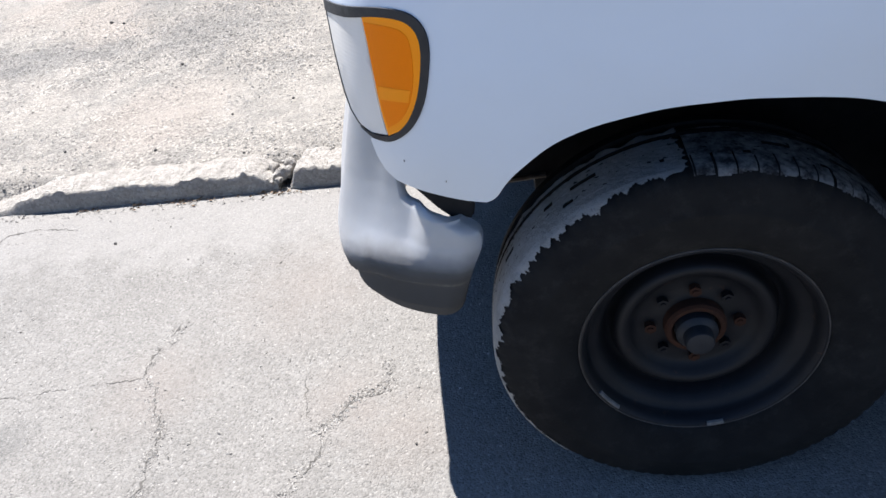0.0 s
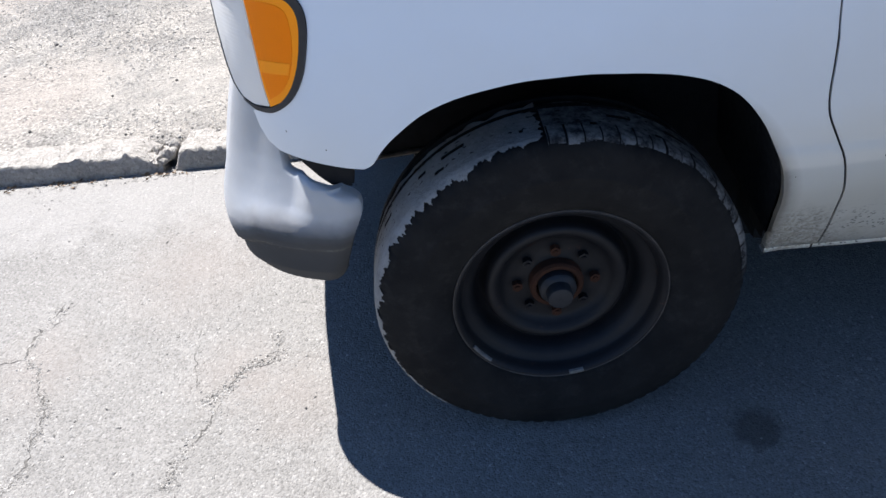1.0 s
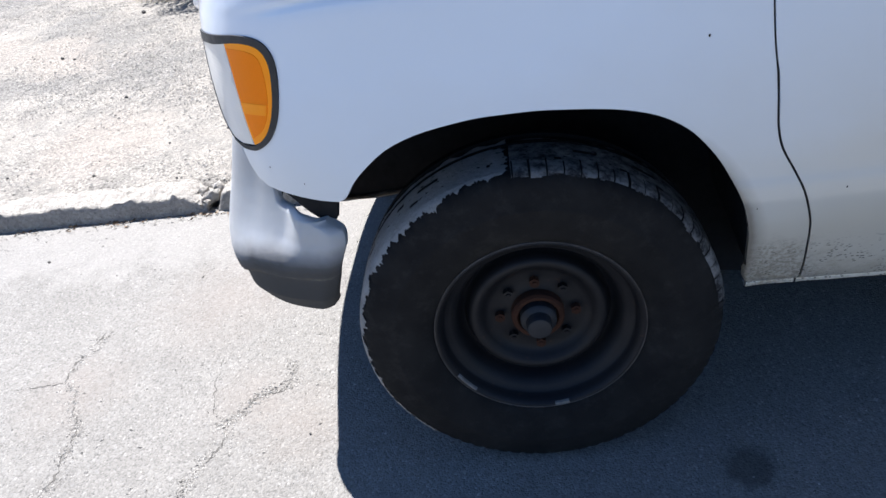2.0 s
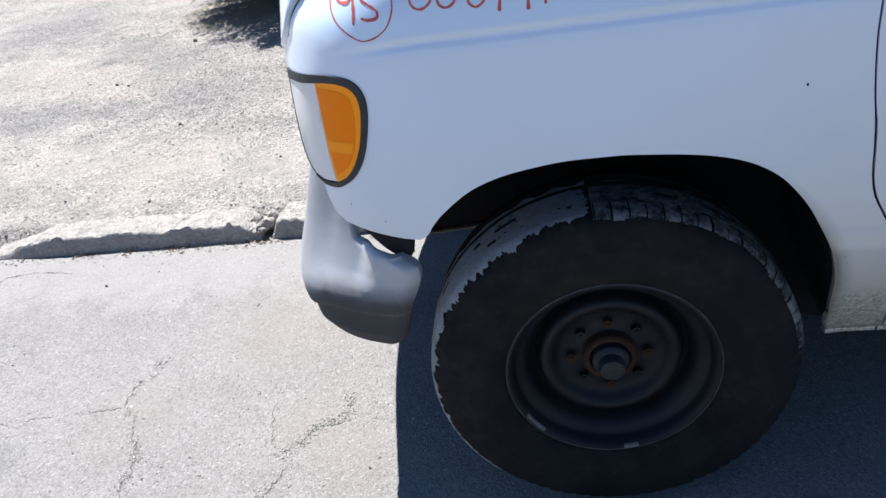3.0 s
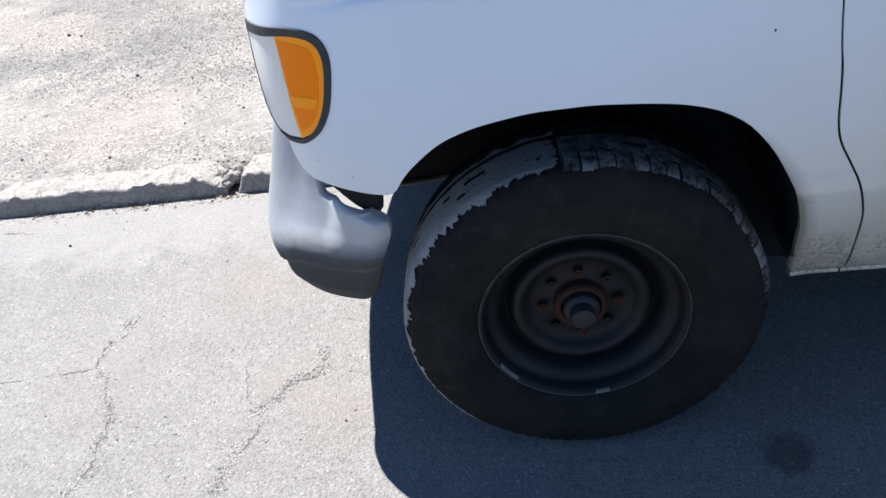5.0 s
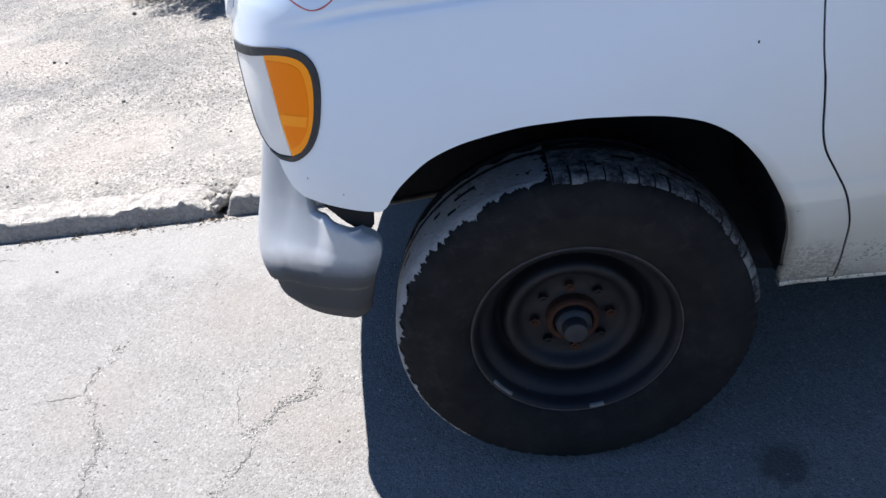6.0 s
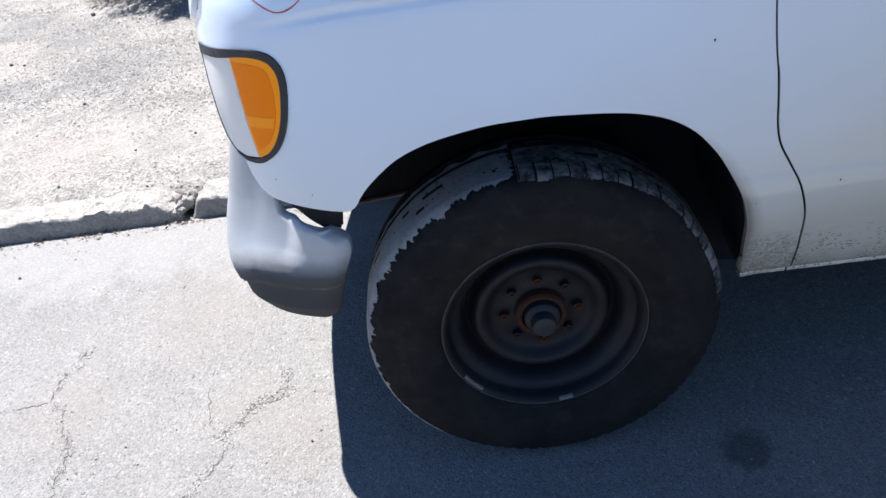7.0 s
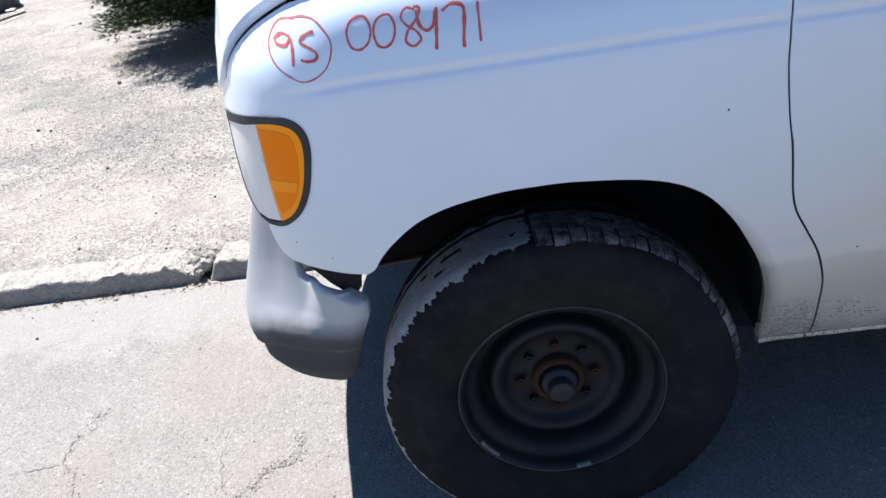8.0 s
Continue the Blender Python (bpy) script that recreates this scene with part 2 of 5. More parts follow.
def mat_plain(name, color, rough=0.5, metal=0.0, var=0.25, scale=25.0, bump=0.15, dist=0.003, spec=0.5):
    m = Mat(name)
    n = m.noise(scale, 5, 0.65)
    base = m.mix(m.ramp(n, [(0.3, 0.0), (0.7, 1.0)]), tuple(c * (1 - var) for c in color), tuple(min(1, c * (1 + var)) for c in color))
    r = m.ramp(m.noise(scale * 2.3, 4), [(0.3, max(0.02, rough - 0.08)), (0.75, min(1, rough + 0.1))])
    return m.set(color=base, rough=r, metal=metal, spec=spec, normal=m.bump(m.noise(scale * 5, 5, 0.7), bump, dist))


def mat_bumper():
    m = Mat("bumper_silver_grey")
    base = m.mix(m.ramp(m.noise(9.0, 5), [(0.3, 0.0), (0.7, 1.0)]), (0.460, 0.455, 0.450), (0.530, 0.526, 0.520))
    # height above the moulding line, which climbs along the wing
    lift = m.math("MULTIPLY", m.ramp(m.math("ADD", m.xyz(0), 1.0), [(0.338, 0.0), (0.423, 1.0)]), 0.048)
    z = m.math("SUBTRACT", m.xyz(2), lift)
    # darker brown and duller towards the bottom, fading out above the moulding line
    tint = m.ramp(m.math("ADD", z, m.math("MULTIPLY", m.math("SUBTRACT", m.noise(14.0, 5), 0.5), 0.03)), [(0.40, 0.95), (0.485, 0.92), (0.500, 0.85), (0.520, 0.50), (0.545, 0.0)])
    base = m.mix(tint, base, (0.066, 0.058, 0.048))
    scuff = m.ramp(m.noise(22.0, 6, 0.75, m.stretch(0.5, 0.5, 2.5)), [(0.62, 0.0), (0.72, 0.35)])
    base = m.mix(scuff, base, (0.45, 0.45, 0.45))
    # pale edge highlight painted along the moulding line
    edge_hilite = m.math("MULTIPLY", m.ramp(z, [(0.4625, 0.0), (0.465, 1.0), (0.468, 1.0), (0.4705, 0.0)]), m.ramp(m.noise(18.0, 5, 0.7), [(0.40, 0.0), (0.62, 0.75)]))
    base = m.mix(edge_hilite, base, (0.26, 0.23, 0.17))
    rough = m.math("ADD", m.ramp(m.noise(60.0, 4), [(0.3, 0.42), (0.8, 0.54)]), m.math("MULTIPLY", tint, 0.4))
    metal = m.math("SUBTRACT", 0.38, m.math("MULTIPLY", tint, 0.7), True)
    m.b.inputs["Diffuse Roughness"].default_value = 1.0
    grain = m.bump(m.noise(700.0, 4, 0.7), 0.5, 0.0012)
    return m.set(color=base, rough=rough, metal=metal, spec=m.math("SUBTRACT", 0.5, m.math("MULTIPLY", tint, 0.47)), normal=grain)


def mat_rubber():
    m = Mat("tyre_rubber")
    base = m.mix(m.ramp(m.noise(11.0, 5, 0.65), [(0.35, 0.0), (0.7, 1.0)]), (0.009, 0.0088, 0.0088), (0.017, 0.0163, 0.0155))
    # pale dust in random patches
    tint = m.ramp(m.noise(26.0, 7, 0.75), [(0.52, 0.0), (0.72, 0.32)])
    base = m.mix(tint, base, (0.045, 0.042, 0.038))
    return m.set(color=base, rough=0.85, spec=0.15, normal=m.bump(m.noise(160.0, 4), 0.25, 0.002))


def mat_tread():
    m = Mat("tread_dusty")
    base = m.mix(m.ramp(m.noise(30.0, 7, 0.72), [(0.40, 0.0), (0.60, 1.0)]), (0.024, 0.024, 0.025), (0.195, 0.188, 0.176))
    return m.set(color=base, rough=0.9, spec=0.2, normal=m.bump(m.noise(120.0, 5), 0.5, 0.004))


def mat_worn():
    m = Mat("worn_rubber")
    base = m.mix(m.ramp(m.noise(28.0, 6, 0.7), [(0.3, 0.0), (0.7, 1.0)]), (0.205, 0.198, 0.186), (0.315, 0.302, 0.283))
    base = m.mix(m.ramp(m.noise(140.0, 4, 0.7), [(0.3, 0.6), (0.4, 0.0)]), base, (0.09, 0.088, 0.085))
    return m.set(color=base, rough=0.95, spec=0.15, normal=m.bump(m.noise(150.0, 5, 0.7), 0.6, 0.004))


def mat_wheel():
    m = Mat("wheel_black_paint")
    base = m.mix(m.ramp(m.noise(16.0, 6, 0.65), [(0.35, 0.0), (0.7, 1.0)]), (0.005, 0.0055, 0.0072), (0.012, 0.011, 0.012))
    rust = m.ramp(m.noise(42.0, 6, 0.7), [(0.63, 0.0), (0.72, 0.6)])
    base = m.mix(rust, base, (0.075, 0.036, 0.018))
    return m.set(color=base, rough=0.55, spec=0.3, normal=m.bump(m.noise(130.0, 4), 0.2, 0.002))


def mat_rust():
    m = Mat("rust")
    base = m.mix(m.ramp(m.noise(60.0, 6, 0.7), [(0.3, 0.0), (0.7, 1.0)]), (0.026, 0.011, 0.006), (0.060, 0.023, 0.011))
    return m.set(color=base, rough=0.85, spec=0.25, normal=m.bump(m.noise(220.0, 4), 0.5, 0.003))


def mat_lens(name, color, trans, ribs, spec=0.5):
    m = Mat(name)
    wave = m.math("SINE", m.math("MULTIPLY", m.xyz(2), ribs))
    cross = m.math("SINE", m.math("MULTIPLY", m.xyz(1), ribs * 0.6))
    nrm = m.bump(m.math("ADD", wave, m.math("MULTIPLY", cross, 0.4)), 0.05, 0.0008)
    haze = m.ramp(m.noise(40.0, 4), [(0.3, 0.05), (0.8, 0.14)])
    return m.set(color=color, rough=haze, trans=trans, ior=1.49, normal=nrm, spec=spec)


def mat_crayon():
    m = Mat("red_grease_crayon")
    base = m.mix(m.ramp(m.noise(90.0, 4), [(0.35, 0.0), (0.65, 1.0)]), (0.44, 0.075, 0.060), (0.55, 0.140, 0.115))
    # waxy grain that lets the paint show through
    base = m.mix(m.ramp(m.noise(420.0, 4, 0.7), [(0.60, 0.0), (0.70, 0.55)]), base, (0.62, 0.50, 0.52))
    return m.set(color=base, rough=0.7, spec=0.3, normal=m.bump(m.noise(500.0, 3), 0.2, 0.0004))


def mat_foliage():
    m = Mat("conifer_green")
    k = m.geo.outputs["Random Per Island"]
    base = m.mix(k, (0.007, 0.014, 0.005), (0.042, 0.062, 0.018))
    base = m.mix(m.ramp(m.noise(2.0, 3), [(0.5, 0.0), (0.75, 0.35)]), base, (0.060, 0.068, 0.024))
    return m.set(color=base, rough=0.9, spec=0.1)


def mat_straw():
    m = Mat("dry_grass")
    base = m.mix(m.geo.outputs["Random Per Island"], (0.20, 0.16, 0.085), (0.36, 0.30, 0.17))
    return m.set(color=base, rough=0.9)


ASPHALT, DIRT, PAINT = mat_asphalt(), mat_dirt(), mat_paint()
CONCRETE = mat_kerb()
GRAVEL = mat_stone("gravel_stone", (0.20, 0.188, 0.168), (0.33, 0.308, 0.276), 40.0, True)
ROCK = mat_stone("dark_rock", (0.045, 0.047, 0.05), (0.11, 0.11, 0.115), 9.0)
BUMPER, RUBBER, TREAD, WORN, WHEEL, RUST = mat_bumper(), mat_rubber(), mat_tread(), mat_worn(), mat_wheel(), mat_rust()
BLACK = mat_plain("black_underbody", (0.014, 0.014, 0.015), 0.8, spec=0.2)
TAN_EDGE = mat_plain("tan_edge", (0.20, 0.165, 0.125), 0.9, 0.0, 0.35, 40.0)
GASKET = mat_plain("black_gasket", (0.022, 0.023, 0.026), 0.6, spec=0.35)
STEEL = mat_plain("dull_steel", (0.018, 0.019, 0.022), 0.6, 0.2)
SCRAPED = mat_plain("scraped_rim_edge", (0.055, 0.048, 0.042), 0.6, 0.0, 0.6, 30.0)
LEAD = mat_plain("lead_grey", (0.15, 0.145, 0.135), 0.7, 0.2, 0.35, 120.0)
CLEAR = mat_lens("clear_lens", (0.92, 0.89, 0.83), 0.30, 900.0)
AMBER = mat_lens("amber_lens", (1.0, 0.33, 0.004), 0.0, 350.0, 0.10)
AMBER_DEEP = mat_lens("amber_lens_shaded", (0.94, 0.235, 0.0), 0.0, 500.0, 0.06)
REFLECTOR = mat_plain("lamp_reflector", (0.80, 0.80, 0.78), 0.30, 0.2, 0.06)
CRAYON = mat_crayon()
CRACK = mat_plain("crack_dirt", (0.080, 0.073, 0.063), 0.95, 0.0, 0.5, 120.0)
GLASS = mat_plain("dark_glass", (0.02, 0.024, 0.026), 0.06, 0.0, 0.1)
FOLIAGE, STRAW = mat_foliage(), mat_straw()
LEAF = mat_plain("dead_leaf", (0.17, 0.115, 0.065), 0.85, 0.0, 0.5, 90.0)
BARK = mat_plain("bark", (0.09, 0.065, 0.045), 0.9, 0.0, 0.4, 18.0, 0.6)
LITTER = mat_plain("white_litter", (0.7, 0.7, 0.69), 0.7)


# ---- mesh helpers ----
def thing(name, label, category, group="", kind="", at=(0, 0, 0)):
    ob = new(name)
    ob.empty_display_size = 0.1
    ob.location = at
    return tagged(ob, label, category, group, kind)


def finish(name, bm, material, smooth=True, sharp=35.0):
    me = bpy.data.meshes.new(name)
    bm.normal_update()
    for fc in bm.faces:
        fc.smooth = smooth
    if smooth:
        lim = radians(sharp)
        for e in bm.edges:
            e.smooth = len(e.link_faces) != 2 or e.calc_face_angle(0) < lim
    bm.to_mesh(me)
    bm.free()
    me.materials.append(material)
    return new(name, me)


def part(name, bm, material, parent, label="", smooth=True, sharp=35.0):
    """One mesh object under a thing or a part, built in world places."""
    ob = finish(name, bm, material, smooth, sharp)
    top = parent
    base = Matrix.Identity(4)
    while top is not None:
        base = top.matrix_basis @ base
        top = top.parent
    ob.parent = parent
    ob.matrix_basis = base.inverted()
    return tagged(ob, label)


def grid_mesh(rows, closed_u=False, closed_v=False, bm=None):
    """Quads through a table of points."""
    bm = bm or bmesh.new()
    vs = [[bm.verts.new(p) for p in r] for r in rows]
    nu, nv = len(rows), len(rows[0])
    for i in range(nu if closed_u else nu - 1):
        for j in range(nv if closed_v else nv - 1):
            q = (vs[i][j], vs[(i + 1) % nu][j], vs[(i + 1) % nu][(j + 1) % nv], vs[i][(j + 1) % nv])
            if len(set(q)) == 4:
                bm.faces.new(q)
    return bm


def box(x0, x1, y0, y1, z0, z1, bevel=0.0, bm=None):
    own = bmesh.new()
    bmesh.ops.create_cube(own, size=1.0, matrix=Matrix.Translation(((x0 + x1) / 2, (y0 + y1) / 2, (z0 + z1) / 2)) @ Matrix.Diagonal((x1 - x0, y1 - y0, z1 - z0, 1)))
    if bevel:
        bmesh.ops.bevel(own, geom=own.edges[:], offset=bevel, segments=2, affect="EDGES", profile=0.7)
    return own


def revolve(profile, n, centre, steer=0.0):
    """Rings round the wheel axle (along y). profile: (radius, y) from outside to inside, or a function of the angle that gives it."""
    rows = []
    turn = Matrix.Rotation(radians(steer), 3, "Z")
    for i in range(n):
        a = 2 * math.pi * i / n
        pr = profile(a) if callable(profile) else profile
        rows.append([Vector(centre) + turn @ Vector((r * math.cos(a), y, r * math.sin(a))) for r, y in pr])
    return grid_mesh(rows, closed_u=True)


def smooth_step(a, b, v):
    k = min(1.0, max(0.0, (v - a) / (b - a)))
    return k * k * (3 - 2 * k)


def curve_points(pts, n):
    """A smooth line (Catmull-Rom) through a few control points."""
    pts = [Vector(p) for p in pts]
    out = []
    for i in range(len(pts) - 1):
        p0, p1, p2, p3 = pts[max(i - 1, 0)], pts[i], pts[i + 1], pts[min(i + 2, len(pts) - 1)]
        for k in range(n):
            t = k / n
            out.append(0.5 * ((2 * p1) + (p2 - p0) * t + (2 * p0 - 5 * p1 + 4 * p2 - p3) * t * t + (3 * p1 - p0 - 3 * p2 + p3) * t ** 3))
    out.append(pts[-1])
    return out


# ---- ground ----
KERB_Y = 1.09


def ground_height(x, y):
    """Earth beyond the kerb: a shade above the asphalt, uneven, with faint wheel ruts."""
    if y < KERB_Y + 0.04:
        return -0.06
    k = smooth_step(KERB_Y + 0.04, KERB_Y + 0.16, y)
    h = 0.055 + 0.018 * noise.noise((x * 0.8, y * 0.8, 0.0)) + 0.010 * noise.noise((x * 3.1, y * 3.1, 4.0)) + 0.004 * noise.noise((x * 9, y * 9, 2.0))
    far = smooth_step(2.0, 9.0, y) * 0.05
    return -0.06 + k * (h + far + 0.06)


def spaced(lo, hi, step, reach):
    mid = list(np.arange(lo, hi + step / 2, step))
    out, d, a, b = [], step, lo, hi
    left, right = [], []
    while d < reach:
        d *= 1.6
        a -= d
        b += d
        left.insert(0, a)
        right.append(b)
    return left + mid + right


gx, gy = spaced(-6.0, 1.2, 0.045, 900.0), spaced(1.05, 9.0, 0.045, 900.0)
gverts = [(x, y, ground_height(x, y)) for x in gx for y in gy]
gn = len(gy)
gfaces = [(i * gn + j, (i + 1) * gn + j, (i + 1) * gn + j + 1, i * gn + j + 1) for i in range(len(gx) - 1) for j in range(gn - 1)]
gme = bpy.data.meshes.new("ground")
gme.from_pydata(gverts, [], gfaces)
gme.polygons.foreach_set("use_smooth", [True] * len(gfaces))
gme.materials.append(DIRT)
ground = tagged(new("ground", gme), "pale dusty earth with scattered gravel and faint wheel ruts", "ground", kind="structure")

ax, ay = spaced(-3.2, 1.2, 0.08, 30.0), [v for v in spaced(-1.2, 1.2, 0.06, 30.0) if v < 1.05]


def asphalt_edge(x):
    return KERB_Y + 0.03 + 0.012 * noise.noise((x * 5, 0, 9)) + (0.10 * smooth_step(-2.42, -2.75, x))


averts, afaces = [], []
ay = ay + [1.06, None]
for x in ax:
    for y in ay:
        if y is None:
            averts.append((x, asphalt_edge(x), 0.004 * noise.noise((x * 3, 7, 1))))
        else:
            averts.append((x, y, 0.0025 * noise.noise((x * 2.2, y * 2.2, 3)) * min(1.0, (1.2 - y))))
an = len(ay)
afaces = [(i * an + j, (i + 1) * an + j, (i + 1) * an + j + 1, i * an + j + 1) for i in range(len(ax) - 1) for j in range(an - 1)]
base = len(averts)
averts += [(x, asphalt_edge(x), -0.07) for x in ax]
afaces += [(i * an + an - 1, (i + 1) * an + an - 1, base + i + 1, base + i) for i in range(len(ax) - 1)]
ame = bpy.data.meshes.new("pavement")
ame.from_pydata(averts, [], afaces)
ame.polygons.foreach_set("use_smooth", [True] * len(afaces))
ame.materials.append(ASPHALT)
pavement = tagged(new("pavement", ame), "worn light grey asphalt with exposed aggregate and fine cracks", "pavement", kind="structure")


def kerb_piece(name, x0, x1, seed, label, tail0=0.0, tail1=0.0):
    """A low, broken concrete edging with a clean lower face and a crumbled, earth-covered top."""
    rows = []
    n = max(12, int((min(x1, 0.6) - x0) / 0.009))
    for i in range(n + 1):
        u = i / n
        x = x0 + (x1 - x0) * u
        low = 1.0
        if tail0:
            low *= 0.18 + 0.82 * smooth_step(0, tail0, x - x0)
        if tail1:
            low *= 0.50 + 0.50 * smooth_step(0, tail1, x1 - x)
        chip = noise.noise((x * 7.0, seed, 0)) * 0.010 + noise.noise((x * 23.0, seed, 5)) * 0.006 + noise.noise((x * 60.0, seed, 2)) * 0.003
        h = max(0.008, (0.074 + chip * 1.3) * low)
        face = KERB_Y + 0.004 * noise.noise((x * 4, seed, 8))

        def rough(d):
            return (noise.noise((x * 11, d * 11, seed)) * 0.010 + noise.noise((x * 33, d * 33, seed)) * 0.007 + noise.noise((x * 90, d * 90, seed)) * 0.004)

        prof = [(face - 0.004, -0.05), (face - 0.002, 0.0), (face + 0.002, h * 0.30), (face + 0.006, h * 0.60), (face + 0.011, h * 0.86)]
        for d in (0.017, 0.023, 0.030, 0.040, 0.050, 0.060, 0.072, 0.085, 0.10, 0.115, 0.13, 0.15, 0.17):
            prof.append((face + d, h * (0.96 + 0.10 * math.sin(min(1.0, d / 0.06) * 1.57)) * (1 - 0.30 * d / 0.17) + 1.05 * rough(d) * min(1.0, d / 0.014) * (0.4 + 0.6 * low)))
        prof += [(face + 0.22, 0.02), (face + 0.22, -0.05)]
        rows.append([(x, y, z) for y, z in prof])
    bm = grid_mesh(rows)
    bm.verts.ensure_lookup_table()
    m = len(rows[0])
    bm.faces.new([bm.verts[k] for k in range(m)][::-1])
    bm.faces.new([bm.verts[(len(rows) - 1) * m + k] for k in range(m)])
    ob = finish(name, bm, CONCRETE, True, 50)
    return tagged(ob, label, "kerb", "broken kerb pieces", "structure")


kerb_piece("kerb", -2.47, -1.255, 3.0, "low broken concrete kerb with a crumbled top edge", 0.30, 0.13)
kerb_piece("kerb", -1.212, 0.6, 11.0, "low concrete kerb running under the van, chipped at its end", 0.03)


def crack(points, width, seed, name="crack"):
    """An irregular open crack line lying in the asphalt."""
    random.seed(seed)
    line = []
    for (xa, ya), (xb, yb) in zip(points, points[1:]):
        n = max(4, int(math.hypot(xb - xa, yb - ya) / 0.006))
        line += [Vector((xa + (xb - xa) * k / n, ya + (yb - ya) * k / n, 0)) for k in range(n)]
    left, right = [], []
    for i, p in enumerate(line):
        d = (line[min(i + 1, len(line) - 1)] - line[max(i - 1, 0)]).normalized()
        side = Vector((-d.y, d.x, 0))
        wob = 0.009 * noise.noise((p.x * 24, p.y * 24, seed)) + 0.008 * noise.noise((p.x * 75, p.y * 75, seed)) + 0.004 * noise.noise((p.x * 190, p.y * 190, seed))
        w = 0.8 * width * max(0.05, 0.40 + 1.7 * noise.noise((p.x * 22, p.y * 22, seed + 5)) + 0.8 * noise.noise((p.x * 90, p.y * 90, seed))) * min(1, i / 4, (len(line) - 1 - i) / 4)
        c = p + side * wob
        z = 0.0025 * noise.noise((c.x * 2.2, c.y * 2.2, 3)) * min(1.0, (1.2 - c.y)) + 0.0012
        left.append((c.x + side.x * w, c.y + side.y * w, z))
        right.append((c.x - side.x * w, c.y - side.y * w, z))
    return grid_mesh([left, right])


cracks = [
    ([(-1.37, 0.431), (-1.392, 0.368), (-1.412, 0.282), (-1.412, 0.218), (-1.36, 0.177), (-1.311, 0.092), (-1.271, 0.016), (-1.273, -0.057), (-1.264, -0.128), (-1.30, -0.25)], 0.0038, 1),
    ([(-1.412, 0.218), (-1.514, 0.205), (-1.668, 0.192), (-1.73, 0.175), (-1.804, 0.168), (-1.92, 0.15)], 0.0017, 2),
    ([(-0.701, 0.23), (-0.695, 0.173), (-0.709, 0.134), (-0.777, 0.126), (-0.808, 0.071), (-0.842, 0.038), (-0.833, -0.011), (-0.83, -0.046), (-0.867, -0.102), (-0.90, -0.20)], 0.0032, 3),
    ([(-0.926, 0.286), (-0.926, 0.214), (-0.913, 0.132), (-0.877, 0.056)], 0.0015, 4),
    ([(-2.35, 0.87), (-2.29, 0.955), (-2.18, 0.98), (-1.99, 0.95)], 0.0030, 6),
    ([(-1.355, 0.42), (-1.36, 0.36), (-1.385, 0.32)], 0.0014, 7),
]
for line, w, s in cracks:
    c = part("crack", crack(line, w, s), CRACK, pavement, "", False)


def pebbles(name, count, area, size, material, seed, label, height, weight=None):
    """Loose stones, each an uneven little solid."""
    rng = np.random.RandomState(seed)
    vs, fs = [], []
    octa = np.array([(1, 0, 0), (0, 1, 0), (-1, 0, 0), (0, -1, 0), (0, 0, 1), (0.1, 0.1, -0.7)])
    tri = [(0, 1, 4), (1, 2, 4), (2, 3, 4), (3, 0, 4), (1, 0, 5), (2, 1, 5), (3, 2, 5), (0, 3, 5)]
    made = 0
    while made < count:
        x, y = rng.uniform(area[0], area[1]), rng.uniform(area[2], area[3])
        if weight and rng.rand() > weight(x, y):
            continue
        r = size[0] * (size[1] / size[0]) ** (rng.rand() ** 2.2)
        a = rng.uniform(0, 6.28)
        p = octa * (1 + rng.uniform(-0.3, 0.3, (6, 1))) * (r * rng.uniform(0.8, 1.4), r * rng.uniform(0.6, 1.0), r * rng.uniform(0.3, 0.6))
        c, s = math.cos(a), math.sin(a)
        p = np.stack([p[:, 0] * c - p[:, 1] * s + x, p[:, 0] * s + p[:, 1] * c + y, p[:, 2] + height(x, y) + r * 0.12], 1)
        k = len(vs)
        vs += p.tolist()
        fs += [(k + i, k + j, k + l) for i, j, l in tri]
        made += 1
    me = bpy.data.meshes.new(name)
    me.from_pydata(vs, [], fs)
    me.materials.append(material)
    return tagged(new(name, me), label, "gravel", kind="stuff")


def flat(x, y):
    return 0.0


def clumped(x, y):
    n = 0.15 + 1.5 * noise.noise((x * 0.7, y * 2.1, 20)) + 0.5 * noise.noise((x * 3, y * 5, 3))
    return max(0.07, min(1.0, n + 0.15)) * (1.0 if y < 4.5 else 0.6)


pebbles("gravel", 62000, (-4.4, -0.9, 1.22, 4.6), (0.0018, 0.0085), GRAVEL, 5, "loose gravel strewn over the dusty earth", ground_height, clumped)
pebbles("gravel", 8000, (-5.5, -0.9, 4.6, 8.0), (0.003, 0.011), GRAVEL, 15, "sparse gravel on the earth farther off", ground_height, clumped)
pebbles("grit", 3600, (-2.6, 1.4, -0.45, 1.08), (0.0014, 0.006), GRAVEL, 6, "fine loose grit lying on the asphalt", flat)
pebbles("kerb_grit", 600, (-2.7, -0.7, 1.035, 1.09), (0.002, 0.009), GRAVEL, 7, "grit and crumbs gathered along the kerb foot", flat)
def by_crack(x, y):
    """Crumbs lie thick along the two main cracks."""
    best = 9.0
    for line in (cracks[0][0], cracks[2][0]):
        for (xa, ya), (xb, yb) in zip(line, line[1:]):
            dx, dy = xb - xa, yb - ya
            k = max(0.0, min(1.0, ((x - xa) * dx + (y - ya) * dy) / (dx * dx + dy * dy)))
            best = min(best, math.hypot(x - xa - k * dx, y - ya - k * dy))
    return math.exp(-(best / 0.020) ** 2) * (0.35 + noise.noise((x * 14, y * 14, 6)))


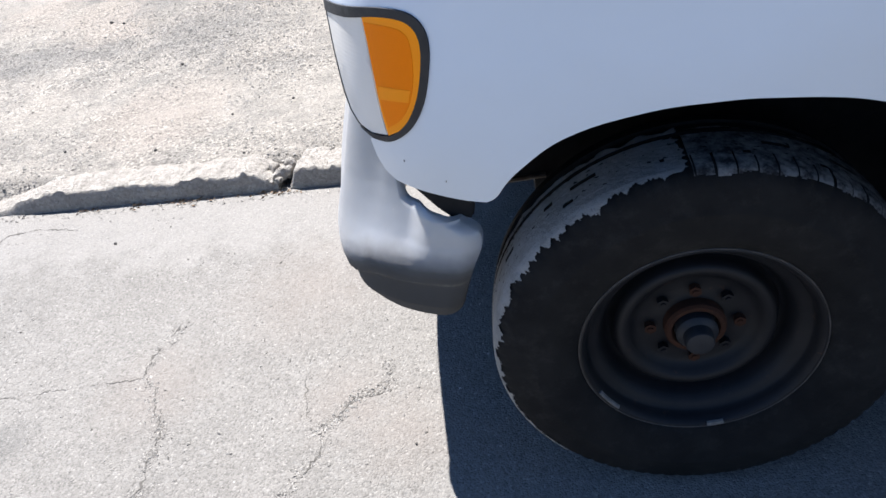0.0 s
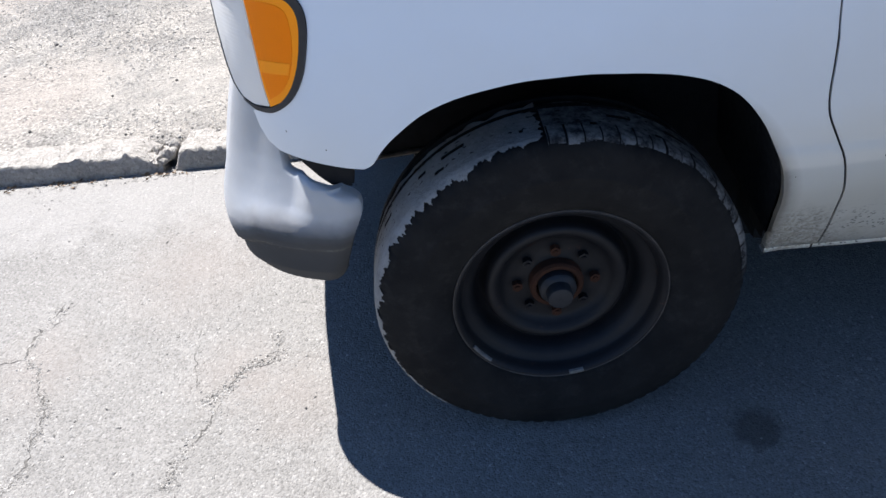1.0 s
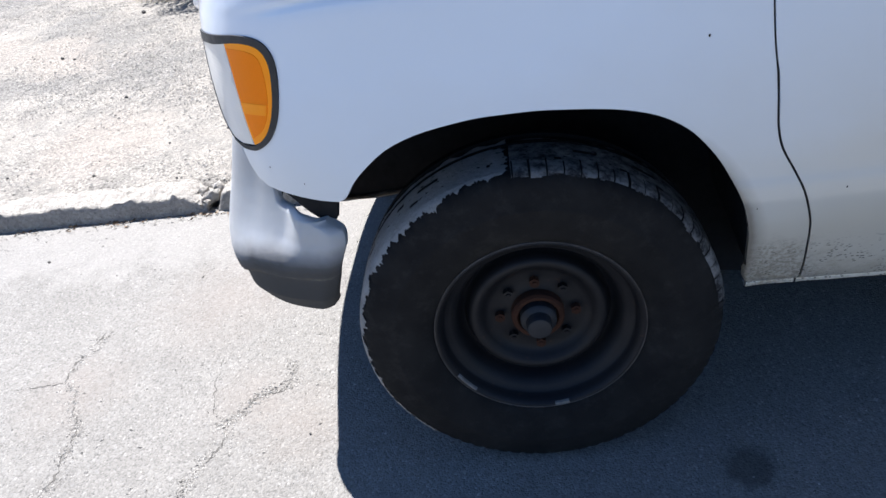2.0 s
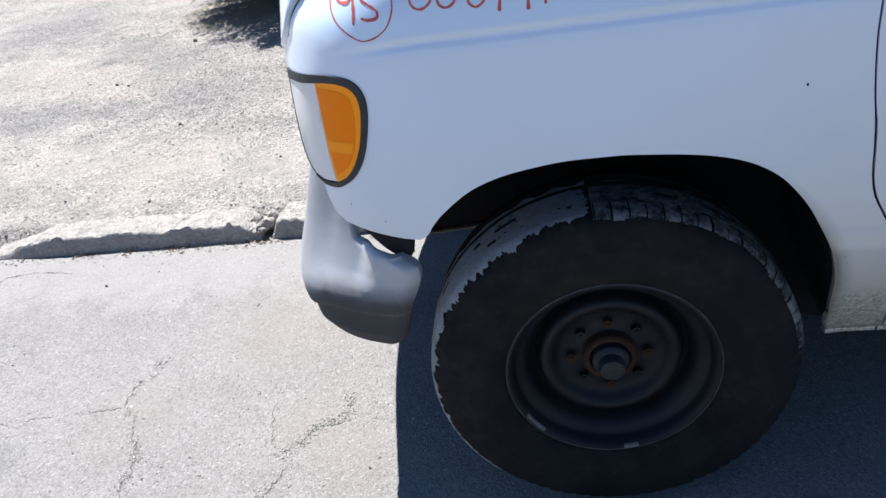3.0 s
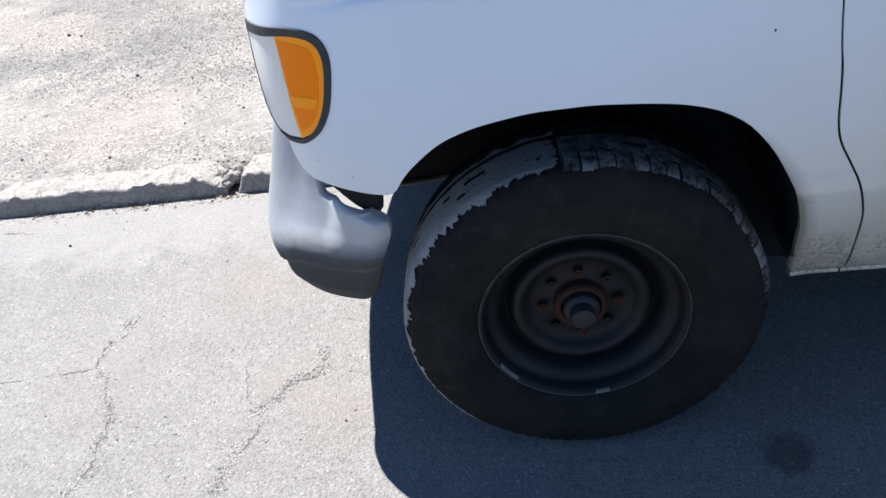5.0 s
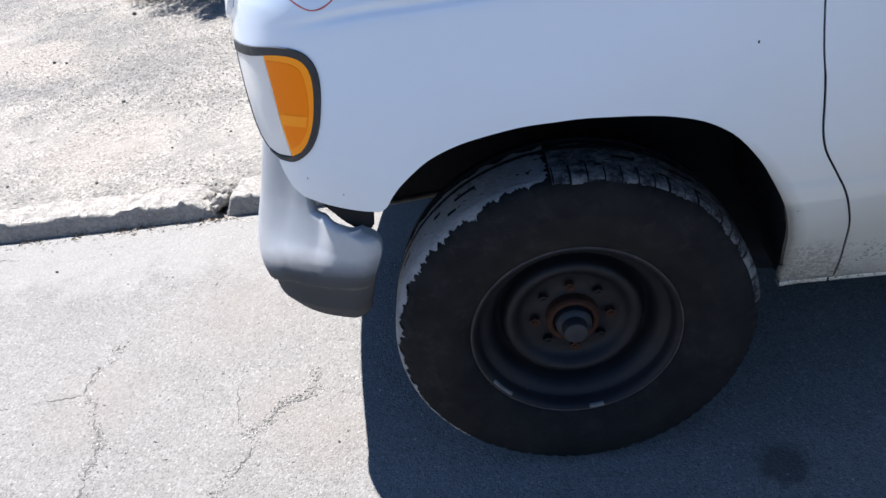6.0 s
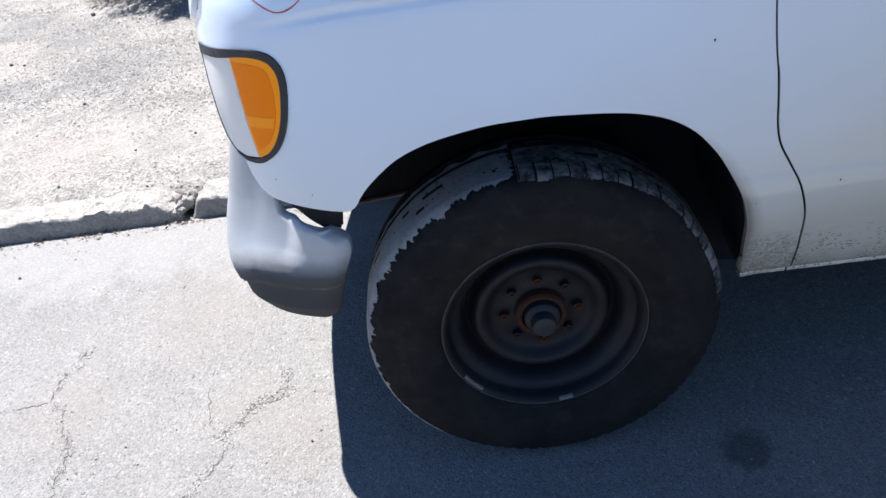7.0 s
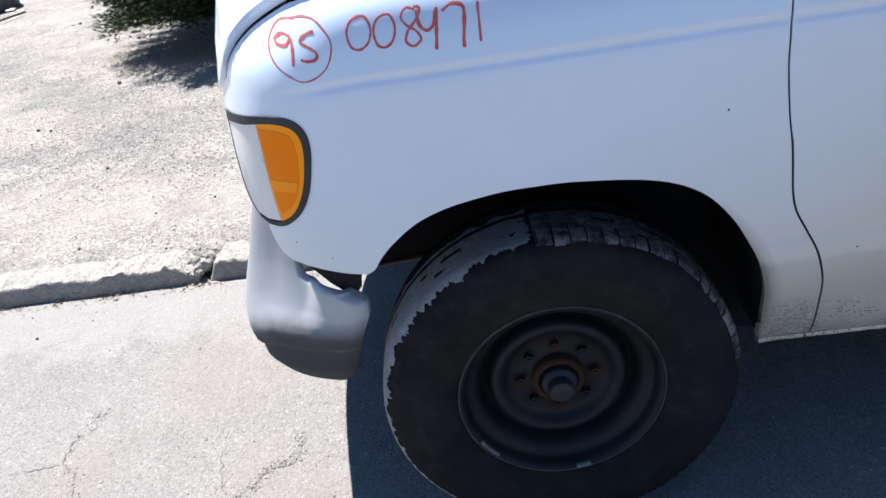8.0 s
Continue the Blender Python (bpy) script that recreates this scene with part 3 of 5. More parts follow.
pebbles("crack_crumbs", 2300, (-1.45, -0.65, -0.3, 0.52), (0.0013, 0.0056), GRAVEL, 9, "crumbled asphalt bits along the cracks", flat, by_crack)


def leaf_litter(count, seed):
    """Curled brown leaf scraps and straws blown against the kerb foot."""
    rng = random.Random(seed)
    vs, fs = [], []
    for n in range(count):
        x = rng.choice((-1.24, -1.31, -1.52, -1.60, -1.66, -1.80, -2.02)) + rng.gauss(0, 0.035)
        y = KERB_Y - 0.006 - abs(rng.gauss(0, 0.016))
        ln, wd, a = rng.uniform(0.004, 0.013), rng.uniform(0.0012, 0.004), rng.gauss(0.1, 0.6)
        d, w = Vector((math.cos(a), math.sin(a), 0)) * ln, Vector((-math.sin(a), math.cos(a), 0)) * wd
        c = Vector((x, y, 0.0015 + rng.random() * 0.004))
        lift = Vector((0, 0, rng.uniform(0.001, 0.006)))
        k = len(vs)
        vs += [tuple(v) for v in (c - d, c - w + lift * 0.3, c + w + lift, c + d + lift, c - lift * 0.2)]
        fs += [(k, k + 1, k + 4), (k, k + 4, k + 2), (k + 1, k + 3, k + 4), (k + 4, k + 3, k + 2)]
    me = bpy.data.meshes.new("leaf_litter")
    me.from_pydata(vs, [], fs)
    me.materials.append(LEAF)
    return tagged(new("leaf_litter", me), "dry brown leaf scraps gathered at the kerb foot", "leaves", kind="stuff")


leaf_litter(85, 12)
DARKSTONE = mat_stone("dark_stone", (0.06, 0.056, 0.051), (0.12, 0.113, 0.104), 60.0)
for i, (x, y, r) in enumerate(((-1.44, 1.29, 0.007), (-1.60, 1.62, 0.007), (-1.35, 1.70, 0.008), (-2.80, 2.92, 0.013), (-2.70, 2.88, 0.011), (-1.80, 0.85, 0.007),
                               (-2.05, 2.18, 0.012), (-2.9, 1.75, 0.012), (-2.3, 1.45, 0.008), (-1.85, 1.38, 0.008), (-2.55, 3.6, 0.018), (-0.60, -0.02, 0.004))):
    bm = bmesh.new()
    bmesh.ops.create_icosphere(bm, subdivisions=2, radius=r * 0.8)
    for v in bm.verts:
        v.co *= 1 + 0.35 * noise.noise(v.co * (0.9 / r) + Vector((i * 7.0, 0, 0)))
        v.co.z *= 0.7
        v.co += Vector((x, y, (ground_height(x, y) if y > KERB_Y else 0.0) + r * 0.45))
    tagged(finish("stone", bm, DARKSTONE, True, 40), "small dark loose stone lying on the ground", "stone", "loose dark stones")

# rubble in the gap between the two kerb pieces
for i, (x, y, r) in enumerate(((-1.237, 1.15, 0.026), (-1.262, 1.13, 0.020), (-1.23, 1.19, 0.030), (-1.285, 1.17, 0.024), (-1.17, 1.21, 0.026), (-1.25, 1.105, 0.012), (-1.278, 1.10, 0.010), (-1.315, 1.16, 0.018), (-1.30, 1.115, 0.013), (-1.335, 1.19, 0.016))):
    bm = bmesh.new()
    bmesh.ops.create_icosphere(bm, subdivisions=3, radius=r)
    for v in bm.verts:
        v.co *= 1 + 0.6 * noise.noise(v.co * (1.1 / r) + Vector((i * 5.0, 3, 0))) + 0.22 * noise.noise(v.co * (4 / r))
        v.co += Vector((x, y, 0.03 + r * 0.35))
    tagged(finish("concrete_lump", bm, CONCRETE, True, 40), "crumbled lump of pale concrete at the kerb gap", "rubble", "kerb rubble")


# ---- the van ----
ZT = [0.30, 0.375, 0.41, 0.47, 0.53, 0.56, 0.60, 0.65, 0.675, 0.690, 0.703, 0.72, 0.80, 0.95, 1.04, 1.072, 1.084, 1.094, 1.102, 1.106, 1.1135, 1.120, 1.16, 1.20, 1.23, 1.255, 1.285]
YT = [0.02, 0.0, -0.035, -0.060, -0.080, -0.092, -0.107, -0.1175, -0.1200, -0.1200, -0.1165, -0.1170, -0.124, -0.131, -0.1350, -0.1366, -0.1364, -0.1348, -0.1316, -0.1312, -0.1348, -0.1328, -0.126, -0.113, -0.090, -0.055, 0.02]
XFZ = [0.60, 0.70, 0.83, 0.92, 1.0, 1.06, 1.10, 1.16, 1.21, 1.28]
XFV = [-0.64, -0.645, -0.645, -0.63, -0.605, -0.592, -0.585, -0.57, -0.55, -0.51]
XC, DEEP, PW, MID = -0.15, 0.5, 2.4, 0.9
zfine = np.linspace(0.28, 1.30, 511)
ker = np.exp(-0.5 * (np.arange(-12, 13) / 1.0) ** 2)
yfine = np.interp(zfine, ZT, YT)
yfine = np.convolve(np.pad(yfine, 12, mode="edge"), ker / ker.sum(), "valid")
wide = np.exp(-0.5 * (np.arange(-30, 31) / 9.0) ** 2)
ysoft = np.convolve(np.pad(yfine, 30, mode="edge"), wide / wide.sum(), "valid")
kx = np.exp(-0.5 * (np.arange(-40, 41) / 14.0) ** 2)
xfine = np.convolve(np.pad(np.interp(zfine, XFZ, XFV), 40, mode="edge"), kx / kx.sum(), "valid")


def front_x(z):
    return float(np.interp(z, zfine, xfine))


def side_y(x, z):
    """The body side without the rounding of the front corner; its upper crease dips towards the lamp."""
    dip = 0.062 * smooth_step(0.22, 0.64, -x) * smooth_step(0.90, 1.04, z)
    roll = smooth_step(-0.28, -0.46, x)
    roll = max(roll, smooth_step(1.132, 1.165, z))
    up = z + dip + 0.030 * smooth_step(-0.28, -0.46, x) * smooth_step(1.10, 1.17, z)
    return float(np.interp(up, zfine, yfine)) * (1 - roll) + float(np.interp(up, zfine, ysoft)) * roll


def to_p(x, z):
    """Unrolled length along the body for a place x on the side."""
    if x >= XC:
        return x
    u = min(1.0, (XC - x) / (XC - front_x(z)))
    return XC - 0.76 * math.asin(u ** (PW / 2)) / (math.pi / 2)


def skin(p, z, out=0.0):
    """A place on the body's skin from unrolled length and height."""
    def at(p, z):
        if p >= XC:
            return Vector((p, side_y(p, z), z))
        a = min((XC - p) / 0.76, 1.0) * math.pi / 2
        x = XC - (XC - front_x(z)) * math.sin(a) ** (2 / PW)
        extra = max(0.0, XC - p - 0.76)
        return Vector((x, side_y(x, z) + DEEP * (1 - max(0.0, math.cos(a)) ** (2 / PW)) + extra, z))
    v = at(p, z)
    if out:
        du, dv = at(p + 0.004, z) - at(p - 0.004, z), at(p, z + 0.004) - at(p, z - 0.004)
        v = v + du.cross(dv).normalized() * out
    return v


def inside(poly, x, y):
    hit, j = False, len(poly) - 1
    for i in range(len(poly)):
        (xi, yi), (xj, yj) = poly[i], poly[j]
        if (yi > y) != (yj > y) and x < (xj - xi) * (y - yi) / (yj - yi) + xi:
            hit = not hit
        j = i
    return hit


def densify(poly, step):
    out = []
    for i, a in enumerate(poly):
        b = poly[(i + 1) % len(poly)]
        n = max(1, int(math.hypot(b[0] - a[0], b[1] - a[1]) / step))
        out += [(a[0] + (b[0] - a[0]) * k / n, a[1] + (b[1] - a[1]) * k / n) for k in range(n)]
    return out


def panel(poly, step=0.02, out=0.0, lip=0.014, mirror=False, shape=None, folds=()):
    """A sheet-metal panel: an outline on the unrolled body, laid on its skin, with its edges turned in."""
    from_skin = shape or skin
    poly = densify(poly, step * 0.7)
    xs, ys = [q[0] for q in poly], [q[1] for q in poly]
    pts = list(poly)
    edge = np.array(poly)
    fold = []
    for line, offs in folds:
        for q in np.arange(min(xs), max(xs), 0.012):
            for o in offs:
                if inside(poly, q, line(q) + o) and np.hypot(edge[:, 0] - q, edge[:, 1] - line(q) - o).min() > 0.005:
                    fold.append((q, line(q) + o))
    pts += fold
    if fold:
        edge = np.concatenate([edge, np.array(fold)])
    ny = int((max(ys) - min(ys)) / step) + 2
    nx = int((max(xs) - min(xs)) / step) + 2
    for i in range(nx):
        for j in range(ny):
            x, y = min(xs) + (i + 0.5 * (j % 2)) * step, min(ys) + j * step
            if inside(poly, x, y) and np.hypot(edge[:, 0] - x, edge[:, 1] - y).min() > step * 0.55:
                pts.append((x, y))
    n = len(poly)
    res = delaunay_2d_cdt([Vector(q) for q in pts], [(i, (i + 1) % n) for i in range(n)], [], 0, 1e-6)
    bm = bmesh.new()
    vs = [bm.verts.new(from_skin(v.x, v.y, out)) for v in res[0]]
    for tri in res[2]:
        c = sum((res[0][k] for k in tri), Vector((0, 0))) / 3
        if inside(poly, c.x, c.y):
            try:
                bm.faces.new([vs[k] for k in tri])
            except ValueError:
                pass
    for v in [v for v in bm.verts if not v.link_faces]:
        bm.verts.remove(v)
    bmesh.ops.recalc_face_normals(bm, faces=bm.faces[:])
    if sum(fc.normal.y * fc.calc_area() for fc in bm.faces) > 0:
        bmesh.ops.reverse_faces(bm, faces=bm.faces[:])
    if lip:
        bm.normal_update()
        nrm = {v: Vector((v.normal.x, v.normal.y, v.normal.z * 0.25)).normalized() for v in bm.verts}
        rim = [e for e in bm.edges if len(e.link_faces) == 1]
        for depth in (0.0025, lip):
            geo = bmesh.ops.extrude_edge_only(bm, edges=rim)["geom"]
            rim = [e for e in geo if isinstance(e, bmesh.types.BMEdge)]
            for v in {v for e in rim for v in e.verts}:
                near = min(nrm, key=lambda w: (w.co - v.co).length_squared) if v not in nrm else v
                nrm.setdefault(v, nrm[near])
                v.co -= nrm[v] * (depth if depth == 0.0025 else depth - 0.0025)
            rim = [e for e in rim if len(e.link_faces) == 1]
        bmesh.ops.recalc_face_normals(bm, faces=bm.faces[:])
    if mirror:
        for v in bm.verts:
            v.co.y = 2 * MID - v.co.y
        bmesh.ops.reverse_faces(bm, faces=bm.faces[:])
    return bm


def P(pts):
    return [(to_p(x, z), z) for x, z in pts]


FRONT = -0.80
ARCH = [(0.434, 0.378), (0.424, 0.40), (0.412, 0.47), (0.404, 0.552), (0.395, 0.602), (0.379, 0.661), (0.352, 0.719), (0.331, 0.757), (0.300, 0.799), (0.271, 0.826), (0.233, 0.848),
        (0.186, 0.863), (0.140, 0.871), (0.094, 0.876), (0.047, 0.880), (0.0, 0.880), (-0.048, 0.879), (-0.096, 0.873), (-0.159, 0.860), (-0.215, 0.836),
        (-0.264, 0.796), (-0.290, 0.767), (-0.306, 0.743), (-0.316, 0.734)]
SEAM = [(0.385, 1.285), (0.388, 1.20), (0.391, 1.128), (0.390, 1.081), (0.392, 1.028), (0.401, 0.952), (0.410, 0.900), (0.416, 0.85), (0.421, 0.802), (0.432, 0.760), (0.455, 0.715),
        (0.476, 0.671), (0.494, 0.613), (0.504, 0.565), (0.513, 0.495), (0.520, 0.413), (0.521, 0.378)]
UNDER = [(-0.325, 0.729), (-0.357, 0.729), (-0.402, 0.732), (-0.444, 0.735), (-0.478, 0.739), (-0.498, 0.753), (-0.508, 0.780), (-0.511, 0.812)]
LAMP = [(-0.501, 0.818), (-0.466, 0.824), (-0.427, 0.853), (-0.398, 0.894), (-0.379, 0.941), (-0.366, 0.994), (-0.370, 1.026), (-0.392, 1.043), (-0.439, 1.043), (-0.50, 1.030)]
GAP = [(-0.526, 1.082), (-0.511, 1.111), (-0.487, 1.139), (-0.453, 1.166), (-0.413, 1.188), (-0.373, 1.207), (-0.330, 1.221), (-0.20, 1.244), (0.0, 1.262), (0.2, 1.276)]



def smoothed(pts, n=4):
    return [(v.x, v.y) for v in curve_points([(x, z, 0) for x, z in pts], n)]


ARCH, SEAM, GAP = smoothed(ARCH, 3), smoothed(SEAM, 3), smoothed(GAP, 2)
van = thing("van", "older white full-size van with a grey bumper, parked on asphalt", "van")

fender_line = P(SEAM) + P(ARCH) + P(UNDER) + P(LAMP) + [(FRONT, 1.000), (FRONT, 1.022)] + P(GAP)


def fold_high(p):
    a = min(max(XC - p, 0.0) / 0.76, 1.0) * math.pi / 2
    x = min(p, XC - (XC - front_x(1.08)) * math.sin(a) ** (2 / PW))
    return 1.10 - 0.062 * smooth_step(0.22, 0.64, -x)


def fold_low(p):
    return 0.700


FOLDS = ((fold_high, (-0.034, -0.026, -0.018, -0.0145, -0.011, -0.0085, -0.006, -0.003, 0.0, 0.003, 0.006, 0.0085, 0.011, 0.0145, 0.018, 0.024)), (fold_low, (-0.02, -0.012, -0.006, 0.0, 0.005, 0.012)))
fender = part("fender", panel(fender_line, 0.016, folds=FOLDS), PAINT, van, "chalky white front fender with a cut-out wheel arch", sharp=50)
SEAM_IN = [(to_p(x, z), z) for x, z in SEAM]
# black strip put behind the door gap to paint its shade
gap_line = [(q - 0.008, z) for q, z in SEAM_IN] + [(q + 0.014, z) for q, z in SEAM_IN[::-1]]
part("gap_shade", panel(gap_line, 0.02, -0.0045, 0.0), BLACK, van, "black strip behind the door gap, standing in for shade")
door_line = [(to_p(x, z) + 0.0042 - (0.0010 if z > 0.9 else 0.0), z) for x, z in SEAM][::-1] + [(1.50, 1.285), (1.50, 0.378)]
door = part("door", panel(door_line, 0.03, folds=FOLDS), PAINT, van, "white front door with dirt spatter along its sill", sharp=50)
rear_arch = [(3.44 + 0.44 * math.cos(a), 0.40 + 0.46 * math.sin(a)) for a in np.linspace(math.pi, 0, 25)]
side_line = [(1.506, 1.285), (1.506, 0.378), (2.99, 0.378)] + rear_arch + [(3.90, 0.378), (4.75, 0.378), (4.75, 1.285)]
part("side_panel", panel(side_line, 0.07), PAINT, van, "plain white cargo side panel", sharp=50)
part("fender", panel(fender_line, 0.05, mirror=True), PAINT, van, sharp=50)
part("door", panel(door_line, 0.06, mirror=True), PAINT, van, sharp=50)
part("side_panel", panel(side_line, 0.09, mirror=True), PAINT, van, sharp=50)

# folded sill flange with a torn, flared front corner


def sill_flange(x0, x1, label):
    rows = []
    for x in np.linspace(x0, x1, max(6, int((x1 - x0) / 0.02))):
        y = side_y(x, 0.385)
        k = 0.004 * smooth_step(0.47, 0.425, x) + 0.0012 * noise.noise((x * 30, 4, 1))
        rows.append([(x, y - 0.001, 0.3965), (x, y - 0.0045 - k, 0.3935), (x, y - 0.0065 - k, 0.3885), (x, y - 0.0060 - k, 0.3825), (x, y - 0.0025 - k, 0.3785), (x, y + 0.004, 0.3770), (x, y + 0.016, 0.3790)])
    bm = grid_mesh(rows)
    bmesh.ops.recalc_face_normals(bm, faces=bm.faces[:])
    return part("sill_flange", bm, PAINT, van, label, sharp=60)


sill_flange(0.4265, 0.5195, "folded white lip along the fender's lower edge")
sill_flange(0.5235, 1.495, "folded white lip along the door's lower edge")
rows = []
for k in range(15):
    u = k / 14
    z = 0.375 + 0.100 * u
    x = 0.4345 - 0.026 * u ** 1.4 - 0.006 * math.sin(math.pi * u)
    yb = side_y(0.43, z)
    w = (0.012 + 0.006 * noise.noise((z * 60, 2, 7))) * (1 - u ** 3)
    rows.append([(x + 0.010, yb - 0.0008, z), (x + 0.002, yb - 0.004, z), (x - 0.003, yb - 0.001, z + 0.001), (x - 0.003 - 0.3 * w, yb + w, z + 0.003), (x + 0.004, yb + w + 0.004, z + 0.003)])
torn = grid_mesh(rows)
bmesh.ops.recalc_face_normals(torn, faces=torn.faces[:])
part("torn_flange", torn, PAINT, van, "torn and bent flange at the arch's lower corner", sharp=60)

# cab and cargo roof above the belt line
stations = [(0.20, 1.31, 0.03), (0.34, 1.52, 0.03), (0.62, 1.88, 0.04), (0.86, 2.05, 0.05), (1.5, 2.10, 0.05), (3.2, 2.10, 0.05), (4.70, 2.08, 0.05), (4.76, 2.00, 0.05)]
rows = []
for x, top, _ in stations:
    side = []
    for z in np.linspace(1.265, top, 9):
        lean = 0.16 * max(0.0, z - 1.265) / 0.84
        rnd = 0.12 * max(0.0, (z - (top - 0.10)) / 0.10) ** 2 if top > 1.4 else 0.0
        side.append((x, -0.03 + lean + rnd, z))
    mid = [(x, y, top + 0.04 * (1 - ((y - MID) / 0.75) ** 2)) for y in np.linspace(side[-1][1] + 0.1, 2 * MID - side[-1][1] - 0.1, 9)]
    rows.append(side + mid + [(x, 2 * MID - y, z) for _, y, z in side[::-1]])
part("roof", grid_mesh(rows), PAINT, van, "white upper body and roof")
rows = [[(4.76, y, z) for y in np.linspace(0.0, 1.8, 5)] for z in (0.42, 0.9, 1.4, 2.02)]
part("rear_panel", grid_mesh(rows), PAINT, van)
ws = [[(0.205 + 0.60 * k + 0.012, y, 1.335 + 0.66 * k + 0.035 * (1 - ((y - MID) / 0.8) ** 2)) for y in np.linspace(0.14 + 0.06 * k, 1.66 - 0.06 * k, 9)] for k in np.linspace(0.05, 0.95, 6)]
part("windshield", grid_mesh(ws), GLASS, van, "dark windshield glass")

# hood: a domed shell whose turned-down edge follows the fender gap
edge = [skin(to_p(x, z), z, 0.0) for x, z in GAP[::-1]] + [skin(q, z, 0.0) for q, z in ((-0.68, 1.046), (-0.72, 1.026), (-0.76, 1.014), (-0.80, 1.008))]
edge = curve_points(edge, 8)
for _ in range(60):
    edge = [edge[0]] + [(edge[i - 1] + edge[i] * 2 + edge[i + 1]) / 4 for i in range(1, len(edge) - 1)] + [edge[-1]]
hood_rows = []
for i, e in enumerate(edge):
    s = i / (len(edge) - 1)
    a = edge[min(i + 1, len(edge) - 1)] - edge[max(i - 1, 0)]
    outw = Vector((a.y, -a.x, 0)).normalized()
    outw = -outw if outw.x > 0.2 or outw.y > 0.2 else outw
    ahead = smooth_step(-0.40, -0.56, e.x)
    e0 = e + Vector((0.0, 0.005, 0.005))
    thin = 1 - 0.5 * smooth_step(0.90, 1.0, s)
    lip = e + outw * (0.003 + 0.002 * ahead) + Vector((0, 0, 0.017 * thin))
    top = e + outw * (0.001 + 0.002 * ahead) + Vector((0, 0, 0.026 * thin))
    row = [e0 + Vector((0, 0.012, -0.002)), e0, lip, top]
    cx = min(max(e.x + 0.10, -0.42), 0.25)
    for k in (0.04, 0.1, 0.2, 0.35, 0.55, 0.8, 1.0):
        x = top.x + (cx - top.x) * min(1.0, k * 1.6)
        y = top.y + (MID - top.y) * k
        zt = 1.315 + 0.09 * (cx + 0.42)
        row.append(Vector((x, y, top.z + (zt - top.z) * (1 - (1 - k) ** (3.2 + 5 * ahead)))))
    hood_rows.append(row)
tip = hood_rows[-1]
for k in np.linspace(0.1, 1.0, 8):
    hood_rows.append([Vector((p.x, p.y + (MID - p.y) * k, p.z)) for j, p in enumerate(tip)])
hood = part("hood", grid_mesh(hood_rows), PAINT, van, "white hood with a rolled front edge", sharp=28)
other = grid_mesh([[Vector((p.x, 2 * MID - p.y, p.z)) for p in r] for r in hood_rows])
bmesh.ops.reverse_faces(other, faces=other.faces[:])
part("hood", other, PAINT, van, sharp=28)

# corner lamp: clear and amber lens in a black gasket


def rounded(pts, n=5):
    return [(v.x, v.y) for v in curve_points([(x, z, 0) for x, z in pts], n)]


gask = P(rounded(LAMP))
inner = [(-0.503, 0.827), (-0.468, 0.833), (-0.434, 0.860), (-0.409, 0.897), (-0.391, 0.941), (-0.379, 0.992), (-0.384, 1.020), (-0.405, 1.031), (-0.445, 1.029), (-0.50, 1.014)]
inner = rounded(inner)
ring = gask + P([(-0.553, 1.016), (-0.553, 1.000)]) + P(inner)[::-1] + P([(-0.524, 0.8305), (-0.522, 0.8275)])
lampth = part("corner_lamp", panel(ring, 0.012, 0.003, 0.012), GASKET, van, "black rubber lamp gasket", sharp=50)
amber_line = P([(-0.4685, 0.834)] + inner[8:41] + [(-0.466, 1.026), (-0.466, 0.98), (-0.468, 0.93), (-0.470, 0.88)])
clear_line = P([(-0.472, 0.834), (-0.474, 0.88), (-0.472, 0.93), (-0.470, 0.98), (-0.469, 1.025)]) + P([(-0.50, 1.013), (-0.552, 0.999), (-0.5495, 0.970), (-0.5465, 0.924), (-0.5440, 0.880), (-0.5385, 0.852), (-0.526, 0.834), (-0.503, 0.828)])
part("amber_lens", panel(amber_line, 0.012, 0.002, 0.010), AMBER, lampth, "orange turn-signal lens", sharp=60)
part("clear_lens", panel(clear_line, 0.012, 0.001, 0.010), CLEAR, lampth, "ribbed clear lens", sharp=60)
back = P([(-0.503, 0.822), (-0.468, 0.828), (-0.425, 0.857), (-0.400, 0.90), (-0.382, 0.945), (-0.371, 0.994), (-0.377, 1.026), (-0.40, 1.038), (-0.445, 1.036), (-0.50, 1.02), (-0.549, 1.0), (-0.545, 0.95), (-0.540, 0.88), (-0.525, 0.840)])
rim_out = [(-0.554, 0.999), (-0.5515, 0.970), (-0.5485, 0.924), (-0.5460, 0.880), (-0.5405, 0.852), (-0.528, 0.833), (-0.520, 0.828)]
rim_line = P(rim_out) + P([(x + 0.0028, z + 0.001) for x, z in rim_out[::-1]])
part("lens_edge", panel(rim_line, 0.012, 0.0016, 0.006), GASKET, lampth, "dark outer edge of the clear lens", sharp=60)
part("reflector", panel(back, 0.02, -0.030, 0.0), REFLECTOR, lampth, "silvered lamp reflector")
# recessed face of the amber lens, its shade put into the colour
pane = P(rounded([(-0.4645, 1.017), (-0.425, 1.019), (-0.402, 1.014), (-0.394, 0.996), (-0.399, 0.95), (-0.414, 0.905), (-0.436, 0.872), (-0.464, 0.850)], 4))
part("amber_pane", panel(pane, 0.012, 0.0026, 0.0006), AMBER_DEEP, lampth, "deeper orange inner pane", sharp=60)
bar = P([(-0.4655, 0.899), (-0.416, 0.904), (-0.408, 0.925), (-0.4645, 0.921)])
part("amber_bar", panel(bar, 0.012, 0.0034, 0.0006), AMBER, lampth, "raised bar across the amber lens", sharp=60)

